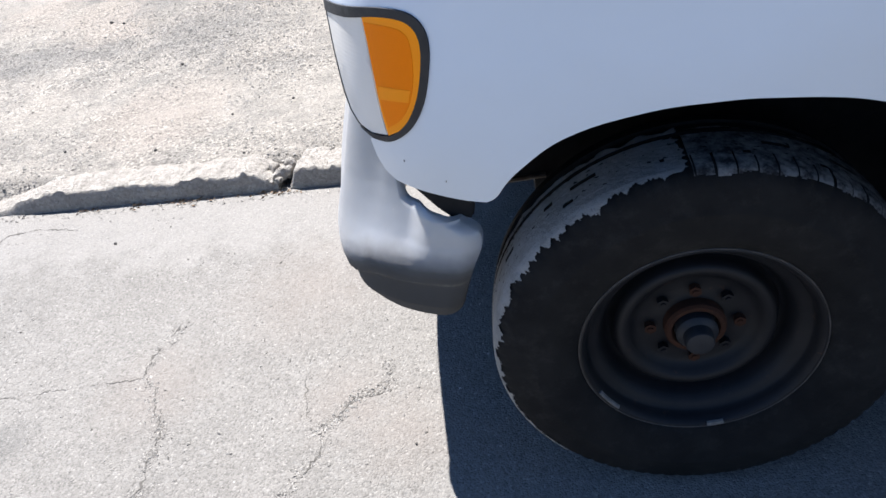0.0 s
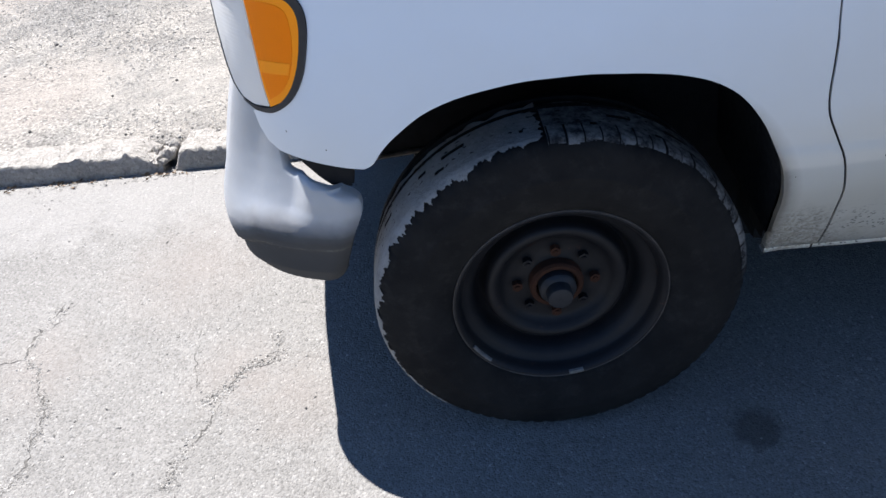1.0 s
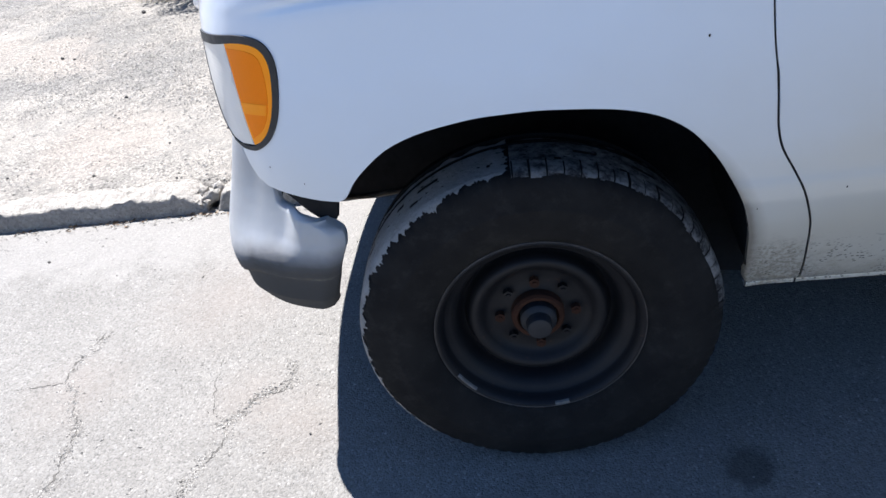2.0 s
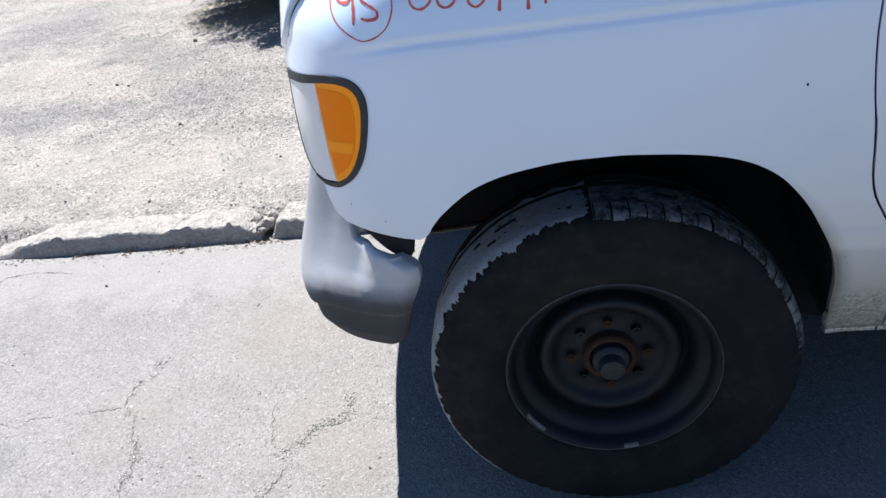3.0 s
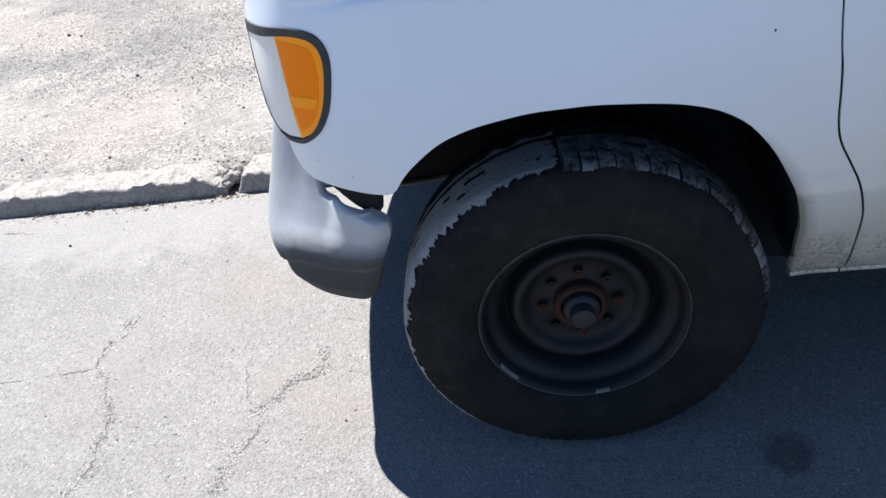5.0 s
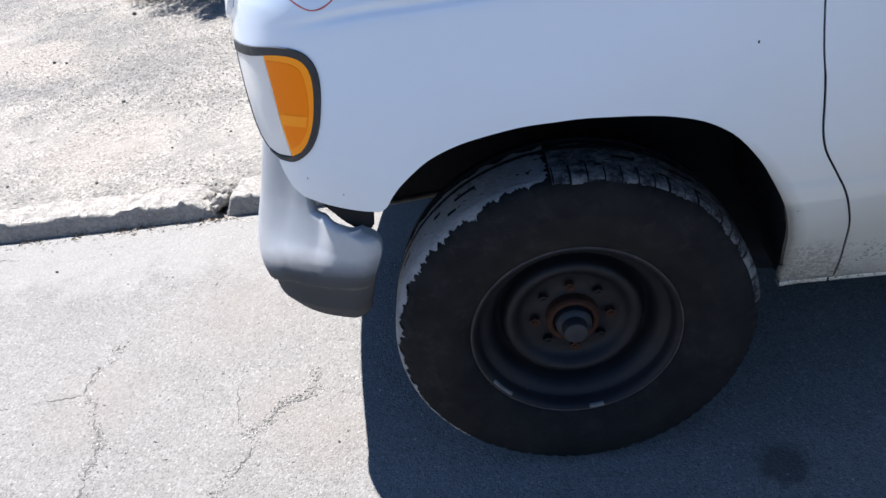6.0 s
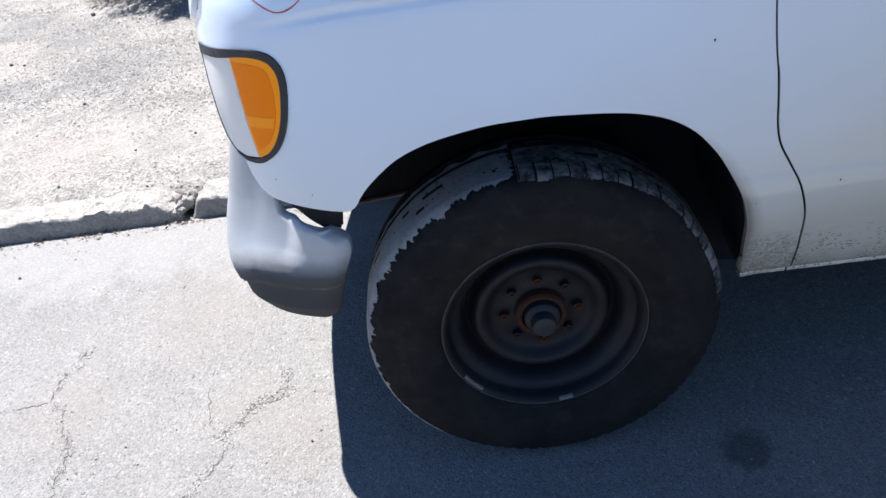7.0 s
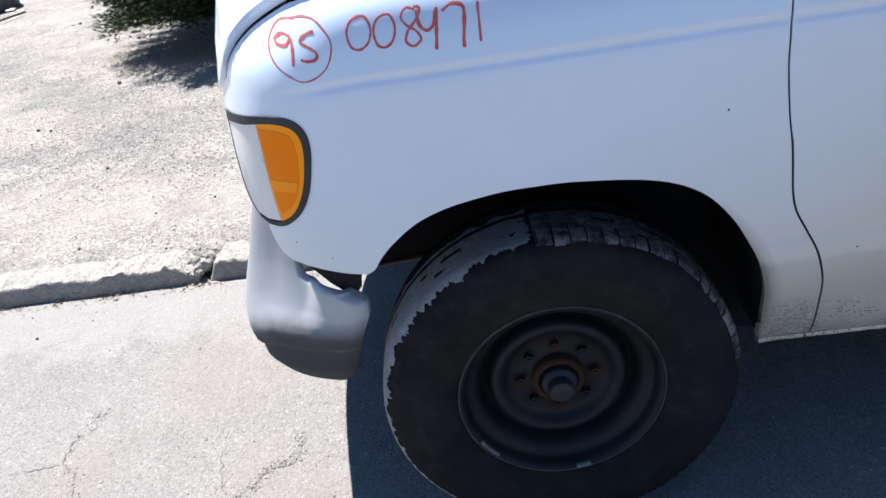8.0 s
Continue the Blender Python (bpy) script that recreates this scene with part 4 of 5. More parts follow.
# grille face closing the front
for mir in (False, True):
    part("grille", panel([(-1.32, 0.74), (-0.90, 0.74), (-0.88, 0.88), (-0.81, 0.96), (-0.81, 1.03), (-1.32, 1.03)], 0.05, -0.022, 0.0, mirror=mir), BLACK, van, "dark grille opening")

# bumper: hollow moulded shell wrapped round the front corner
BXC, BXF, BY, BD, BN = -0.31, -0.652, -0.046, 0.20, 2.28
BZ = [0.37, 0.40, 0.43, 0.458, 0.464, 0.470, 0.50, 0.53, 0.56, 0.59, 0.62, 0.65, 0.68, 0.75, 0.82]
BO = [-0.054, -0.020, 0.0045, 0.0065, 0.0070, 0.0180, 0.0210, 0.0200, 0.0150, 0.0065, -0.004, -0.016, -0.028, -0.052, -0.076]
BW = [-0.054, -0.020, 0.0045, 0.0065, 0.0070, 0.0165, 0.0190, 0.0165, 0.0075, -0.008, -0.026, -0.041, -0.053, -0.074, -0.094]
BE = [-0.054, -0.020, 0.0045, 0.0095, 0.0115, 0.0145, 0.0190, 0.0190, 0.0165, 0.0115, 0.004, -0.006, -0.016, -0.036, -0.056]


def bumper_at(s, z, off=0.0):
    """s: 0 at the wing's end, 1 where the front begins, then metres across the front."""
    k, e = smooth_step(0.92, 0.55, s), smooth_step(0.36, 0.21, s)
    a = min(s, 1.0) * math.pi / 2
    L = BXC - BXF
    # the moulding line climbs from the front towards the wing
    lift = 0.048 * min(1.0, max(0.0, (BXC - L * math.sin(a) ** (2 / BN) + 0.655) / 0.085))
    h = float(np.interp(z, [0.37, 0.408, 0.467 + lift, 0.60, 0.82], [0.37, 0.408, 0.467, 0.60, 0.82]))
    o = float(np.interp(h, BZ, BO)) * (1 - k) + (float(np.interp(h, BZ, BW)) * (1 - e) + float(np.interp(h, BZ, BE)) * e) * k + off
    x = BXC - (L + o) * math.sin(a) ** (2 / BN)
    y = BY - o + (BD + o) * (1 - max(0.0, math.cos(a)) ** (2 / BN))
    if s > 1:
        y += s - 1
        x -= 0.090 * math.sin(min(1.0, (s - 1) / 0.67) * math.pi / 2)
    return Vector((x, y, z))


def bumper_rows(off, inset):
    rows = []
    ss = list(np.linspace(0.0, 1.0, 120)) + list(1 + np.linspace(0.04, MID - BY - BD, 10))
    for s in ss:
        xm = bumper_at(s if s > 1 else 0.10 + 0.90 * s, 0.55).x
        top = float(np.interp(xm, [-0.570, -0.558, -0.546, -0.538, -0.531, -0.521, -0.505, -0.452, -0.374, -0.355], [0.815, 0.752, 0.695, 0.672, 0.658, 0.651, 0.647, 0.648, 0.643, 0.633]))
        low = 0.408 - 0.006 * smooth_step(-0.50, -0.66, xm)
        row = []
        for k in np.linspace(0, 1, 56):
            z = low + inset + (top - low - 2 * inset) * k
            end = np.interp(z, [0.408, 0.43, 0.59, 0.610, 0.622, 0.632, 0.64], [0.225, 0.19, 0.068, 0.066, 0.072, 0.095, 0.130])
            sk = max(s, 0.0)
            q = end + inset * 0.8 + (1 - end) * sk if s <= 1 else s
            curl = -0.015 * max(0.0, 1 - s / 0.06) ** 2
            row.append(bumper_at(q, z, off + curl))
        if off == 0.0:
            for dz, do in ((0.004, -0.0015), (0.0085, -0.005), (0.0105, -0.010), (0.009, -0.015), (0.0, -0.018)):
                row.append(bumper_at(q, top + dz * smooth_step(0.0, 0.12, s), do + curl))
        rows.append(row)
    return rows


outer = bumper_rows(0.0, 0.0)
inner_rows = bumper_rows(-0.018, 0.002)
for mir in (False, True):
    bump = grid_mesh(outer)
    grid_mesh([inner_rows[0], outer[0][:56]], bm=bump)
    grid_mesh([[r[0] for r in outer], [r[0] for r in inner_rows]], bm=bump)
    lining = grid_mesh([r[::-1] for r in inner_rows])
    for bm in (bump, lining):
        if mir:
            for v in bm.verts:
                v.co.y = 2 * MID - v.co.y
        bmesh.ops.remove_doubles(bm, verts=bm.verts[:], dist=0.0004)
        bmesh.ops.recalc_face_normals(bm, faces=bm.faces[:])
    shell = part("bumper", bump, BUMPER, van, "scuffed grey painted bumper, darker brown towards its lower edge", sharp=40)
    part("bumper_lining", lining, BLACK, shell, "dark inside of the bumper", sharp=40)

# bracket that hangs between fender and bumper
bm = bmesh.new()
outline = [(-0.475, 0.728), (-0.350, 0.728), (-0.358, 0.672), (-0.366, 0.634), (-0.381, 0.627), (-0.400, 0.631), (-0.424, 0.655)]
f0 = [bm.verts.new((x, -0.010, z)) for x, z in outline]
f1 = [bm.verts.new((x - 0.01, 0.06, z + 0.01)) for x, z in outline]
bm.faces.new(f0), bm.faces.new(f1[::-1])
for i in range(len(outline)):
    j = (i + 1) % len(outline)
    bm.faces.new((f0[j], f0[i], f1[i], f1[j]))
bmesh.ops.recalc_face_normals(bm, faces=bm.faces[:])
bmesh.ops.bevel(bm, geom=bm.edges[:], offset=0.004, segments=2, affect="EDGES")
part("bumper_bracket", bm, BLACK, van, "dark steel bumper bracket")

# wheel wells and underbody
def well(cx, arch, mirror=False):
    rows = []
    for x, z in arch:
        k = 1 + 0.03
        xx, zz = cx + (x - cx) * k, 0.38 + (z - 0.38) * 1.045
        y0 = max(-0.085, side_y(0.5, z) + 0.040)
        rows.append([(xx, y if not mirror else 2 * MID - y, zz) for y in (y0, 0.03, 0.12, 0.24, 0.36)])
    return grid_mesh(rows)


front_arch = [(0.45, 0.42)] + ARCH[4:-1]
for mir in (False, True):
    part("wheel_well", well(0.05, front_arch, mir), BLACK, van)
    part("wheel_well", well(3.44, [(3.44 + 0.45 * math.cos(a), 0.40 + 0.47 * math.sin(a)) for a in np.linspace(0, math.pi, 21)], mir), BLACK, van)
    y = (lambda v: 2 * MID - v) if mir else (lambda v: v)
    rows = [[(x, y(0.33), float(np.interp(x, [-0.54, -0.39, -0.27, -0.1, 0.22, 0.5], [0.478, 0.470, 0.480, 0.45, 0.22, 0.13]))), (x, y(0.33), 1.0)] for x in np.linspace(-0.53, 0.62, 16)]
    part("inner_apron", grid_mesh(rows), BLACK, van)
    rows = [[(x, y(yy), float(np.interp(x, [-0.54, -0.39, -0.27], [0.478, 0.470, 0.480])) + dz) for yy, dz in ((0.331, 0.007), (0.322, 0.006), (0.318, 0.002), (0.322, -0.003), (0.331, -0.003))] for x in np.linspace(-0.53, -0.255, 12)]
    part("apron_edge", grid_mesh(rows), TAN_EDGE, van, "thin tan strip along the lower edge of the inner apron")
# boxes added inside the front to stop sunlight leaking through
part("fender_leak_block", box(-0.47, -0.295, -0.02, 0.37, 0.745, 1.06, 0.004), BLACK, van)
part("fender_leak_block", box(-0.525, -0.46, 0.20, 0.40, 0.76, 1.02, 0.01), BLACK, van)
part("bumper_leak_block", box(-0.562, -0.480, 0.13, 1.60, 0.70, 0.79, 0.006), BLACK, van)
part("bay_sun_block", box(-0.46, 0.60, 0.34, 1.46, 0.62, 1.10, 0.02), BLACK, van)
# black sheets added in place of the deep shade behind the wheels
part("well_dark_sheet", box(0.470, 0.478, 0.05, 0.46, 0.345, 0.85, 0.002), BLACK, van)
part("well_dark_sheet", box(0.470, 0.478, 1.34, 1.73, 0.37, 0.85, 0.002), BLACK, van)
# underbody, set low to deepen the shade beneath the van
part("underbody", box(0.50, 4.70, 0.20, 1.60, 0.22, 0.62, 0.02), BLACK, van)
# boxes added inside the sills to keep light off the ground
part("sill_light_block", box(0.478, 2.95, 0.11, 0.20, 0.30, 0.50, 0.01), BLACK, van)
part("sill_light_block", box(0.478, 2.95, 1.66, 1.765, 0.36, 0.50, 0.01), BLACK, van)
# guessed box standing in for the darkness under the door
part("under_dark_box", box(0.92, 2.10, 0.09, 0.50, 0.20, 0.50, 0.03), BLACK, van)
# unseen box added to keep light from entering below the front
part("front_light_block", box(-0.30, 0.60, 0.50, 1.30, 0.28, 0.62, 0.03), BLACK, van)
part("chassis_rail", box(-0.42, 4.60, 0.44, 0.52, 0.46, 0.62, 0.01), BLACK, van)
part("chassis_rail", box(-0.42, 4.60, 1.28, 1.36, 0.46, 0.62, 0.01), BLACK, van)
part("axle_beam", box(-0.05, 0.05, 0.12, 1.68, 0.32, 0.42, 0.015), BLACK, van)
part("axle_beam", box(3.38, 3.50, 0.12, 1.68, 0.30, 0.44, 0.015), BLACK, van)

# ---- wheels ----
WR, WY = 0.370, -0.002
WHEEL_C = Vector((0.004, WY, 0.365))
LUGS = 74


def tyre_profile(a):
    """Outline of the tyre from the outer bead over the tread to the inner bead; shoulder lugs by angle; flattened where it stands."""
    k = (a * LUGS / (2 * math.pi)) % 1.0
    gap = 1.0 if k < 0.24 else 0.0
    down = -math.sin(a)
    R = WR
    sh = 0.0018 * gap
    out = [(0.213, -0.080), (0.2165, -0.0925), (0.224, -0.0985), (0.236, -0.1045), (0.252, -0.1095), (0.265, -0.1130), (0.278, -0.1150), (0.292, -0.1158),
           (0.2945, -0.1164), (0.299, -0.1163), (0.3015, -0.1154), (0.322, -0.1130), (0.338, -0.1090), (0.348 - sh * 0.3, -0.1060 + sh * 0.25), (0.357 - sh, -0.1005 + sh * 0.5),
           (0.3635 - sh, -0.0930 + sh * 0.3), (R - 0.0035 - sh, -0.0820), (R - 0.0022 - sh * 0.8, -0.062)]
    for c in (-0.052, -0.018, 0.018, 0.052):
        out += [(R - 0.0015, c - 0.007), (R - 0.009, c - 0.0045), (R - 0.009, c + 0.0045), (R - 0.0008, c + 0.007)]
    out += [(R - 0.003, 0.083), (0.360, 0.098), (0.340, 0.108), (0.30, 0.116), (0.25, 0.111), (0.212, 0.098)]
    if down > 0.9:
        out = [(min(r, 0.3665 / down), y) for r, y in out]
    return out


def rim_profile():
    # flange lip, wide sloping bead seat, drop, groove, raised disc ring, centre dish
    return [(0.2050, -0.088), (0.2125, -0.0970), (0.2157, -0.1020), (0.2150, -0.1062), (0.2115, -0.1075), (0.2072, -0.1055), (0.2035, -0.0985), (0.2000, -0.0900), (0.1985, -0.0815), (0.1955, -0.0770),
            (0.1860, -0.0735), (0.1780, -0.0680), (0.1720, -0.0560), (0.1670, -0.0380), (0.1620, -0.0280), (0.1560, -0.0250), (0.1520, -0.0290), (0.1490, -0.0420), (0.1450, -0.0540),
            (0.1390, -0.0600), (0.1310, -0.0610), (0.1230, -0.0570), (0.1160, -0.0480), (0.1090, -0.0400), (0.1000, -0.0365), (0.0640, -0.0370), (0.0600, -0.0390), (0.0560, -0.0390)]


def nut(c, r):
    bm = bmesh.new()
    bmesh.ops.create_cone(bm, cap_ends=True, segments=6, radius1=r * 0.86, radius2=r, depth=0.018, matrix=Matrix.Translation(c) @ Matrix.Rotation(radians(90), 4, "X"))
    bmesh.ops.create_cone(bm, cap_ends=True, segments=10, radius1=r * 0.5, radius2=r * 0.42, depth=0.004, matrix=Matrix.Translation(Vector(c) + Vector((0, -0.010, 0))) @ Matrix.Rotation(radians(90), 4, "X"))
    return bm


def tread_band(lo, hi, y0, y1, seed, cut=1.0):
    """Smooth, worn, dusty-pale skin left on the tread, with ragged lug edges and remains of the grooves."""
    bm = bmesh.new()
    na, nyy = int((hi - lo) / math.radians(0.22)), 96
    cache = {}

    def radius(y):
        return float(np.interp(y, [-0.110, -0.1055, -0.099, -0.0925, -0.082, -0.060, 0.0, 0.08], [0.3405, 0.350, 0.3595, 0.3655, 0.3695, 0.3712, 0.3722, 0.371]))

    def vert(i, j):
        if (i, j) not in cache:
            a, y = lo + (hi - lo) * i / na, y0 + (y1 - y0) * j / nyy
            r = radius(y) + 0.0006 * noise.noise((a * 40, y * 200, seed))
            cache[(i, j)] = bm.verts.new(WHEEL_C + Vector((r * math.cos(a), y - 0.0012, r * math.sin(a))))
        return cache[(i, j)]

    for i in range(na):
        a = lo + (hi - lo) * (i + 0.5) / na
        lug = (a * LUGS / (2 * math.pi)) % 1.0
        calm = 0.25 if seed == 2.0 else 1.0
        tooth = calm * 0.007 * abs(((a * LUGS / 6.2832 + 0.35 * noise.noise((a * 20, seed, 7))) % 1.0) - 0.5) * 2 * (0.5 + 1.1 * noise.noise((a * 26, seed, 3))) + (0.4 + 0.6 * (calm == 1.0)) * 0.011 * noise.noise((a * 9, seed, 0)) + (0.0 if calm == 1.0 else -0.012 * smooth_step(0.95, 0.25, a)) + calm * 0.005 * noise.noise((a * 38, seed, 0)) + calm * 0.003 * noise.noise((a * 90, seed, 4))
        fade = -0.004 * smooth_step(hi - 0.9, hi, a) + (0.012 * max(0.0, 1 - (a - lo) / 0.42) if seed == 9.0 else 0.004)
        for j in range(nyy):
            y = y0 + (y1 - y0) * (j + 0.5) / nyy
            if y > (0.022 if seed == 2.0 else 0.036) + 0.014 * noise.noise((a * 12, seed, 6)) and abs(y - 0.03) > 0.006 * noise.noise((a * 5, 1, 9)):
                continue
            if y < -0.099 + tooth + fade or a < lo + 0.05 * abs(noise.noise((y * 60, seed, 1))) * cut:
                continue
            if seed == 2.0 and lug < 0.10 + 0.16 * noise.noise((a * 11, 2, 5)) and -0.104 < y < -0.052 + 0.018 * noise.noise((a * 15, 5, 5)):
                continue
            if abs(y + 0.052) < 0.004 and noise.noise((a * 9, 3, seed)) > 0.36:
                continue
            if abs(y + 0.018) < 0.005 and noise.noise((a * 6, 8, seed)) > 0.1:
                continue
            if abs(y - 0.018) < 0.006:
                continue
            if noise.noise((a * 30, y * 160, seed + 2)) > 0.50 and y > -0.06:
                continue
            bm.faces.new((vert(i, j), vert(i + 1, j), vert(i + 1, j + 1), vert(i, j + 1)))
    bmesh.ops.recalc_face_normals(bm, faces=bm.faces[:])
    return bm


LEAN = Matrix.Rotation(radians(3.0), 3, "Z") @ Matrix.Rotation(radians(-3.3), 3, "X")


def leaned(bm):
    """Camber and a little steering; the rubber flattens where it meets the ground."""
    for v in bm.verts:
        v.co = WHEEL_C + LEAN @ (v.co - WHEEL_C)
        v.co.z = max(v.co.z, 0.0012)
    return bm


def build_wheel():
    c = WHEEL_C + Vector((0, 0.013, 0))
    w = part("wheel", leaned(revolve(rim_profile(), 96, c)), WHEEL, van, "black-painted steel wheel with rust stains", sharp=45)
    part("tyre", leaned(revolve(tyre_profile, LUGS * 6, WHEEL_C)), RUBBER, w, "worn black rubber tyre", sharp=40)
    part("tread_dust", leaned(tread_band(radians(3), radians(93), -0.104, 0.06, 2.0, 0.0)), TREAD, w, "dusty tread blocks on the shoulder", sharp=60)
    part("worn_tread", leaned(tread_band(radians(93.5), radians(226), -0.106, 0.06, 9.0)), WORN, w, "pale, worn-smooth strip of tread")
    part("rim_edge", leaned(revolve([(0.2140, -0.1070), (0.2154, -0.1078), (0.2168, -0.1066), (0.2168, -0.1050)], 96, c)), SCRAPED, w, "thin scraped edge of the rim")
    part("hub_ring", leaned(revolve([(0.056, -0.034), (0.0555, -0.058), (0.0515, -0.063), (0.044, -0.063), (0.0405, -0.058), (0.0405, -0.030)], 40, c)), RUST, w, "rusty hub ring")
    part("hub_cap", leaned(revolve([(0.0006, -0.1035), (0.018, -0.1040), (0.0240, -0.1025), (0.0262, -0.0980), (0.0270, -0.080), (0.0340, -0.077), (0.0378, -0.072), (0.0385, -0.036)], 40, c)), STEEL, w, "dark protruding hub cap")
    for k in range(8):
        a = radians(45 * k + 22.5 + 22.5)
        p = c + Vector((0.0800 * math.cos(a), -0.043, 0.0800 * math.sin(a)))
        part("lug_nut", leaned(nut(p, 0.0115)), RUST if k in (1, 3, 5, 7) else WHEEL, w)
    # one short folded weight and one longer, thinner strip
    for a0, a1, r0, r1 in ((-86, -77.5, 0.2128, 0.2050), (-152, -136.5, 0.2110, 0.2050)):
        rows = []
        for a in np.linspace(radians(a0), radians(a1), 9):
            rows.append([c + Vector((r * math.cos(a), y, r * math.sin(a))) for r, y in ((r0, -0.1078), (r0 - 0.001, -0.1098), (r0 - 0.003, -0.1106), (r1, -0.1092), (r1 - 0.0015, -0.1045), (r1 + 0.002, -0.1025))])
        bm = grid_mesh(rows, closed_v=True)
        bmesh.ops.holes_fill(bm, edges=bm.edges[:])
        part("wheel_weight", leaned(bm), LEAD, w, "small clip-on wheel weight")
    return w


build_wheel()
# the other three wheels stand on the same ground
def plain_wheel(x, mirror):
    c = Vector((x, WY if not mirror else 2 * MID - WY, WHEEL_C.z + (0.0 if not mirror else 0.055)))
    flip = -1 if mirror else 1
    w = part("wheel", revolve([(r, y * flip) for r, y in rim_profile()], 32, c), WHEEL, van)
    part("tyre", revolve([(r, y * flip) for r, y in tyre_profile(0.0)], 48, c), RUBBER, w)
    return w


plain_wheel(3.44, False), plain_wheel(3.44, True), plain_wheel(0.004, True)


# ---- crayon writing on the fender: a ringed 95 and 008471 ----
GLYPH = {
    "0": [[(0.55, 1.0), (0.2, 0.85), (0.02, 0.5), (0.12, 0.1), (0.45, 0.0), (0.8, 0.2), (0.95, 0.6), (0.8, 0.95), (0.5, 0.98), (0.35, 0.92)]],
    "8": [[(0.75, 0.92), (0.4, 1.0), (0.12, 0.8), (0.3, 0.58), (0.7, 0.38), (0.85, 0.15), (0.5, 0.0), (0.2, 0.15), (0.35, 0.42), (0.75, 0.68), (0.95, 0.95), (0.7, 1.0)]],
    "4": [[(0.05, 1.0), (0.12, 0.65), (0.4, 0.5), (0.7, 0.62), (0.85, 0.95)], [(0.9, 1.0), (0.8, 0.5), (0.68, 0.0)]],
    "7": [[(0.0, 0.88), (0.4, 1.0), (0.85, 0.92), (0.85, 0.6), (0.75, 0.25), (0.72, 0.0)]],
    "1": [[(0.55, 1.0), (0.5, 0.5), (0.45, 0.0)]],
    "9": [[(0.85, 0.92), (0.45, 1.0), (0.08, 0.82), (0.2, 0.66), (0.6, 0.66), (0.85, 0.85), (0.88, 0.5), (0.8, 0.0)]],
    "5": [[(0.95, 1.0), (0.45, 0.88), (0.15, 0.66), (0.5, 0.5), (0.9, 0.3), (0.85, 0.08), (0.4, 0.0), (0.05, 0.06)]],
    "ring": [[(0.5, 1.0), (0.2, 0.93), (0.02, 0.6), (0.12, 0.25), (0.48, 0.0), (0.85, 0.2), (1.0, 0.62), (0.85, 0.95), (0.65, 1.04), (0.4, 0.99)]],
}


def crayon(char, x, z, w, h, thick):
    bm = bmesh.new()
    for stroke in GLYPH[char]:
        line = curve_points([(a, b, 0) for a, b in stroke], 9)
        rows = [[], [], [], []]
        for i, q in enumerate(line):
            d = line[min(i + 1, len(line) - 1)] - line[max(i - 1, 0)]
            d = Vector((d.x * w, d.y * h)).normalized()
            t = thick * (0.75 + 0.35 * noise.noise((q.x * 5, q.y * 5, x * 40))) * (0.6 if i in (0, len(line) - 1) else 1.0)
            px, pz = x + q.x * w, z + q.y * h
            for r, (k, o) in zip(rows, ((-1.0, 0.0004), (-0.5, 0.0005), (0.5, 0.0005), (1.0, 0.0004))):
                zz = pz + d.x * t * k
                r.append(skin(to_p(px - d.y * t * k, zz), zz, o))
        grid_mesh(rows, bm=bm)
    bmesh.ops.recalc_face_normals(bm, faces=bm.faces[:])
    return part("crayon_mark", bm, CRAYON, van, "red grease-crayon handwriting")


crayon("ring", -0.405, 1.107, 0.117, 0.090, 0.0016)
crayon("9", -0.392, 1.130, 0.040, 0.046, 0.0032)
crayon("5", -0.346, 1.138, 0.034, 0.043, 0.0030)
for char, x, z, w, h in (("0", -0.261, 1.151, 0.041, 0.046), ("0", -0.219, 1.150, 0.036, 0.045), ("8", -0.178, 1.146, 0.035, 0.053),
                         ("4", -0.152, 1.136, 0.036, 0.058), ("7", -0.112, 1.133, 0.037, 0.062), ("1", -0.069, 1.138, 0.020, 0.055)):
    crayon(char, x, z, w, h, 0.0034 if char in "47" else 0.0024)

# small dark chips in the paint
for x, z, r in ((0.308, 0.972, 0.0035), (-0.385, 0.765, 0.0025), (-0.452, 0.790, 0.003), (0.545, 0.672, 0.003), (0.405, 0.640, 0.002)):
    ring = [skin(to_p(x, z) + r * 0.45 * math.cos(a), z + r * 0.8 * math.sin(a), 0.0006) for a in np.linspace(0, 2 * math.pi, 9)[:-1]]
    bm = bmesh.new()
    bm.faces.new([bm.verts.new(p) for p in ring][::-1])
    part("paint_chip", bm, BLACK, van)


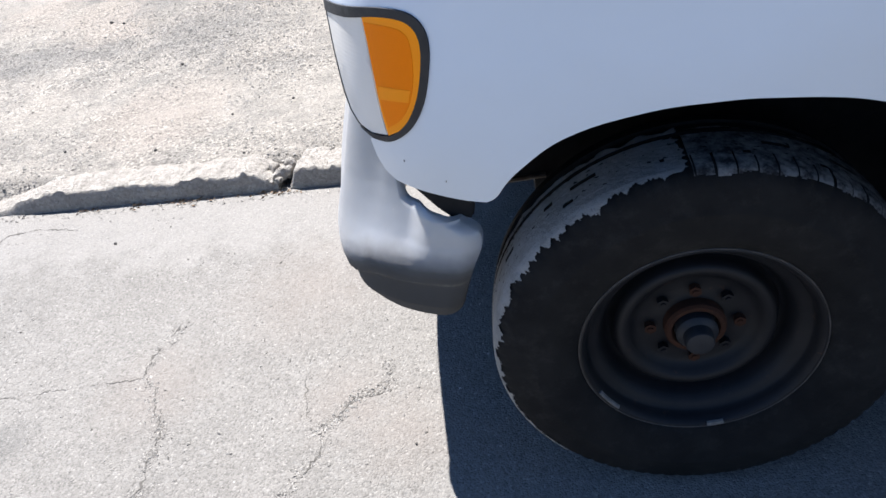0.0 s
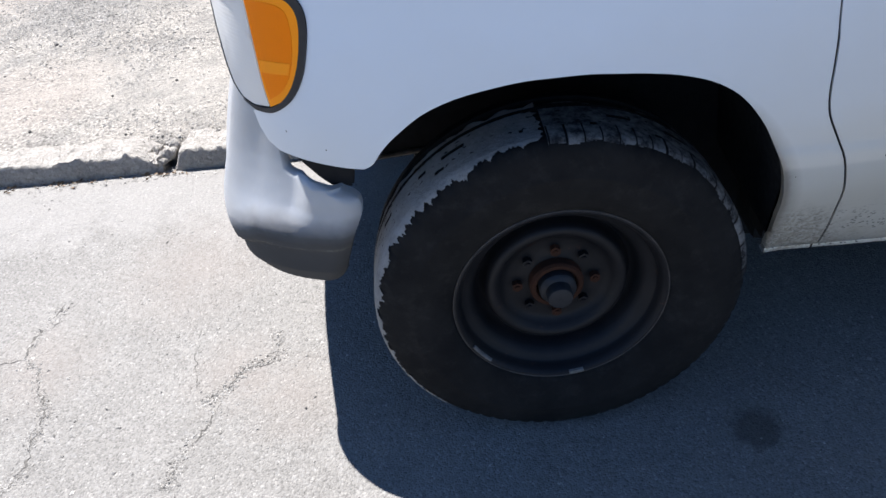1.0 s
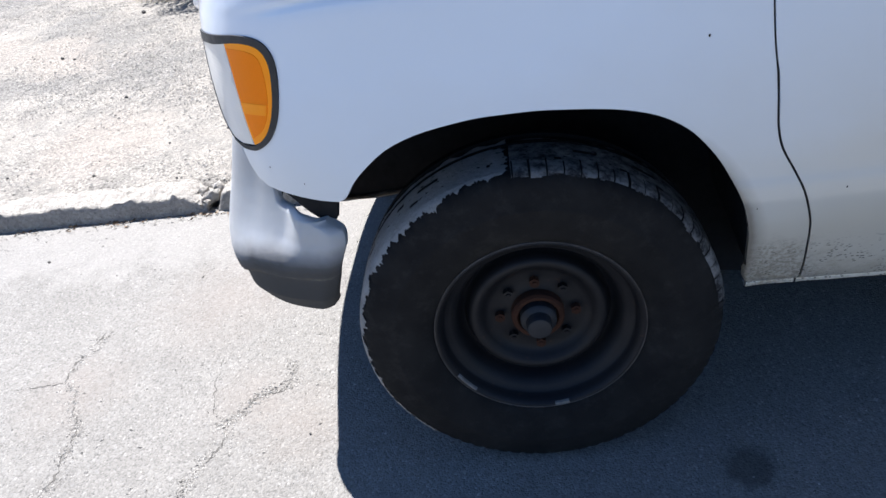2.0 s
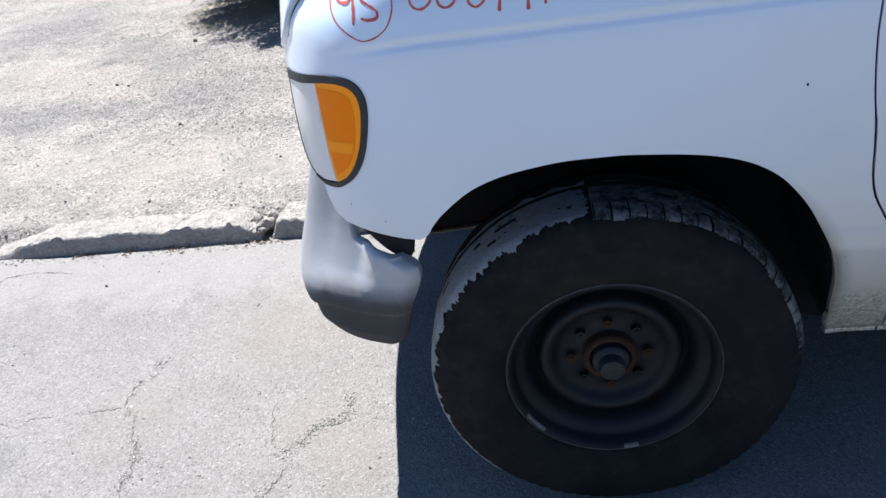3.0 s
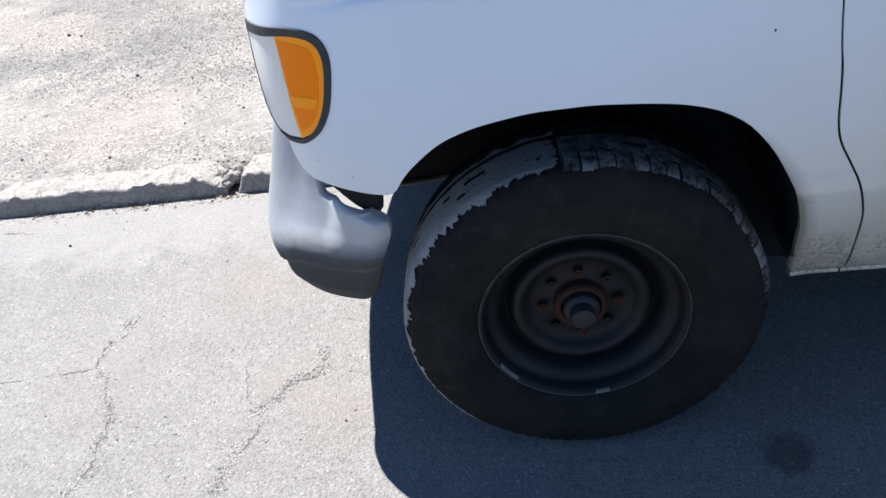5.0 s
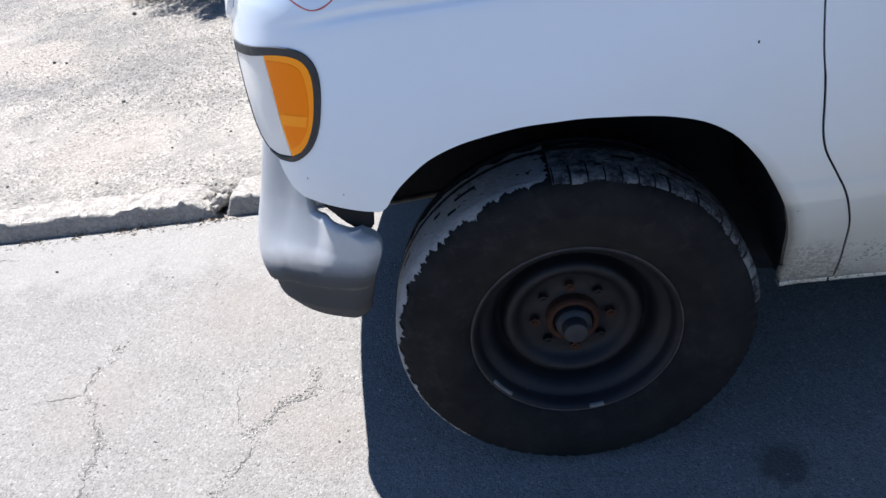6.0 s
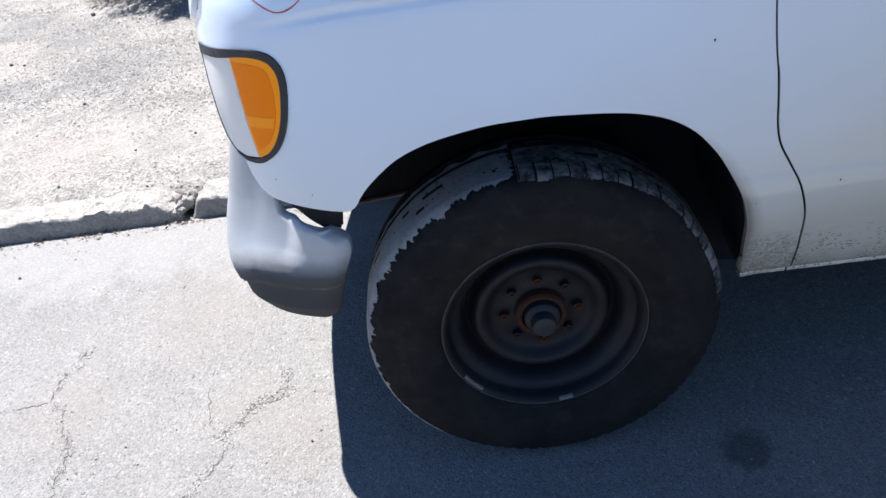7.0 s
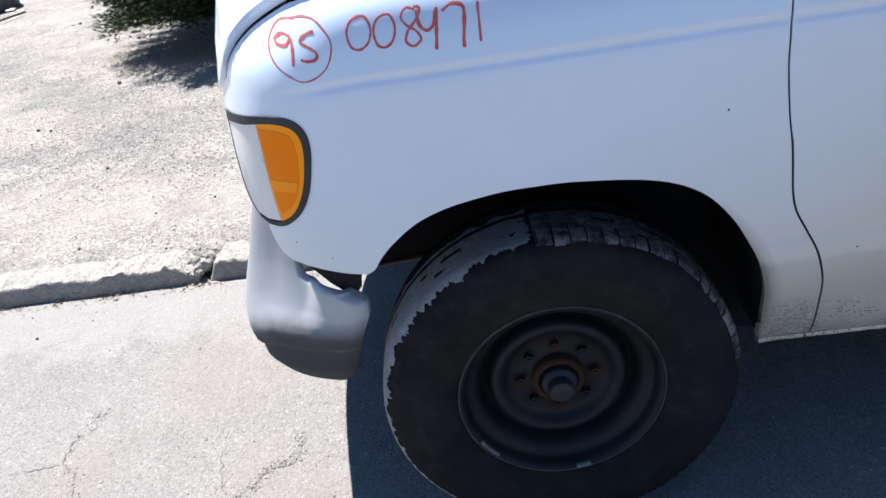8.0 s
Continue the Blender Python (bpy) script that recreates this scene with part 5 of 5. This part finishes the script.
# ---- shrubs and far things ----
def conifer(name, at, height, radius, seed, label, sprays, lift=0.25):
    """A dense evergreen shrub: short trunk, limbs and thousands of flat needle sprays with a ragged rim."""
    rng = random.Random(seed)
    base = Vector((at[0], at[1], ground_height(at[0], at[1])))
    t = thing(name, label, "shrub")
    rows = []
    for k in range(9):
        u = k / 8
        r = 0.075 * (1 - 0.8 * u)
        c = base + Vector((0.06 * math.sin(u * 3), 0.05 * u, -0.05 + u * height * 0.8))
        rows.append([c + Vector((r * math.cos(a) * (1 + 0.2 * math.sin(3 * a)), r * math.sin(a), 0)) for a in np.linspace(0, 2 * math.pi, 11)[:-1]])
    part("trunk", grid_mesh(rows, closed_v=True), BARK, t)
    bm = bmesh.new()
    vs, fs = [], []
    limbs = []
    for k in range(420):
        a, u = rng.uniform(0, 6.283), rng.random() ** 1.5
        reach = radius * (1 - 0.50 * u ** 1.5) * rng.uniform(0.84, 1.04)
        z0 = lift + u * (height - lift) * 0.92
        root = base + Vector((0, 0, z0 * 0.85))
        tip = base + Vector((math.cos(a) * reach, math.sin(a) * reach, z0 + rng.uniform(-0.1, 0.18)))
        limbs.append((root, tip))
        side = (tip - root).cross(Vector((0, 0, 1))).normalized()
        ring = []
        for q, r in ((0, 0.02), (0.5, 0.012), (1.0, 0.003)):
            c = root.lerp(tip, q)
            ring.append([c + side * r, c + Vector((0, 0, r)), c - side * r, c - Vector((0, 0, r))])
        grid_mesh(ring, closed_v=True, bm=bm)
    part("limb", bm, BARK, t)
    for n in range(sprays):
        root, tip = limbs[int(rng.random() * len(limbs))]
        q = 0.12 + 0.52 * rng.random() if n < sprays // 4 else 0.45 + 0.56 * rng.random() ** 0.7
        c = root.lerp(tip, q) + Vector((rng.gauss(0, 0.045), rng.gauss(0, 0.045), rng.gauss(0, 0.04)))
        if c.z < base.z + lift * 0.6:
            c.z = base.z + lift * (0.6 + 0.3 * rng.random())
        outw = Vector((c.x - base.x, c.y - base.y, 0.10)).normalized()
        d = (outw + Vector((rng.gauss(0, 0.5), rng.gauss(0, 0.5), rng.gauss(0.05, 0.4)))).normalized()
        s = d.cross(Vector((rng.gauss(0, 1), rng.gauss(0, 1), 1))).normalized()
        core = n < sprays // 4
        ln, wd = (rng.uniform(0.08, 0.15) * (1.25 - 0.8 * q), rng.uniform(0.028, 0.048) * (1.3 - 1.5 * q)) if core else (rng.uniform(0.032, 0.070), rng.uniform(0.0014, 0.0025))
        for fork in (-0.5, -0.2, 0.0, 0.35):
            dd = (d + s * fork).normalized()
            ss = dd.cross(d.cross(s)).normalized()
            l2 = ln * (0.7 if fork else 1.0)
            k = len(vs)
            vs += [c, c + dd * l2 * 0.45 + ss * wd, c + dd * l2, c + dd * l2 * 0.45 - ss * wd]
            fs.append((k, k + 1, k + 2, k + 3))
    me = bpy.data.meshes.new("crown")
    me.from_pydata([tuple(v) for v in vs], [], fs)
    me.materials.append(FOLIAGE)
    crown = new("crown", me)
    crown.parent = t
    return t


conifer("evergreen_shrub", (-1.60, 4.82), 2.4, 1.38, 3, "dense dark evergreen shrub on the earth", 185000, 0.25)
# this second shrub is added out of view for its shadow
conifer("evergreen_shrub", (-4.9, 9.9), 2.2, 1.3, 8, "unseen evergreen shrub added far behind to cast a shadow", 5000, 0.30)

# dry grass round the foot of the shrub
rng = random.Random(4)
vs, fs = [], []
for n in range(6000):
    a, r = rng.uniform(0, 6.283), 1.0 * rng.random() ** 0.6
    x, y = -2.35 + math.cos(a) * r * 0.55, 4.25 + math.sin(a) * r * 0.5
    z = ground_height(x, y)
    lean = Vector((rng.gauss(0, 0.6), rng.gauss(0, 0.6), 0.55)).normalized() * rng.uniform(0.006, 0.022)
    s = Vector((-lean.y, lean.x, 0)).normalized() * rng.uniform(0.0006, 0.0013)
    k = len(vs)
    p = Vector((x, y, z))
    vs += [tuple(p - s), tuple(p + s), tuple(p + lean * 0.6 + s), tuple(p + lean), tuple(p + lean * 0.6 - s)]
    fs.append((k, k + 1, k + 2, k + 3, k + 4))
me = bpy.data.meshes.new("dry_grass")
me.from_pydata(vs, [], fs)
me.materials.append(STRAW)
tagged(new("dry_grass", me), "short dry straw-coloured grass round the shrub foot", "grass", kind="stuff")

# dark rubble heap and a stick far off
for i, (x, y, r, s) in enumerate(((-5.28, 6.85, 0.30, 0.9), (-5.55, 7.45, 0.36, 1.0), (-6.1, 7.7, 0.42, 0.9), (-5.25, 7.75, 0.26, 0.8), (-5.85, 7.1, 0.24, 0.7))):
    bm = bmesh.new()
    bmesh.ops.create_icosphere(bm, subdivisions=3, radius=r)
    for v in bm.verts:
        v.co *= 1 + 0.45 * noise.noise(v.co * (0.9 / r) + Vector((i * 9.0, 1, 0))) + 0.12 * noise.noise(v.co * (3.5 / r))
        v.co.z *= s
        v.co += Vector((x, y, ground_height(x, y) + r * s * 0.55))
    tagged(finish("boulder", bm, ROCK, True, 35), "dark grey rough boulder lying on the earth", "rock", "far boulders")
line = curve_points([(-4.80, 5.95, 0.118), (-4.70, 6.14, 0.122), (-4.61, 6.33, 0.116)], 6)
rows = [[p + Vector((0.010 * math.cos(a), 0.0, 0.010 * math.sin(a))) for a in np.linspace(0, 6.283, 8)[:-1]] for p in line]
tagged(finish("stick", grid_mesh(rows, closed_v=True), BARK), "thin dry stick lying on the earth", "stick")


def scrap(at, size, seed, label):
    """A crumpled sheet of white litter."""
    rows = []
    for i in range(7):
        row = []
        for j in range(6):
            u, v = i / 6 - 0.5, j / 5 - 0.5
            x, y = at[0] + u * size * (1 + 0.3 * noise.noise((v * 3, seed, 0))), at[1] + v * size * 0.6
            row.append((x, y, ground_height(x, y) + 0.012 + size * 0.18 * (noise.noise((u * 5, v * 5, seed)) + 0.4)))
        rows.append(row)
    return tagged(finish("paper_scrap", grid_mesh(rows), LITTER, True, 30), label, "litter", "white litter")


scrap((-4.92, 6.62), 0.10, 2.0, "crumpled white scrap lying in the shade")
scrap((-5.02, 6.95), 0.12, 5.0, "crumpled white scrap leaning on the rubble")
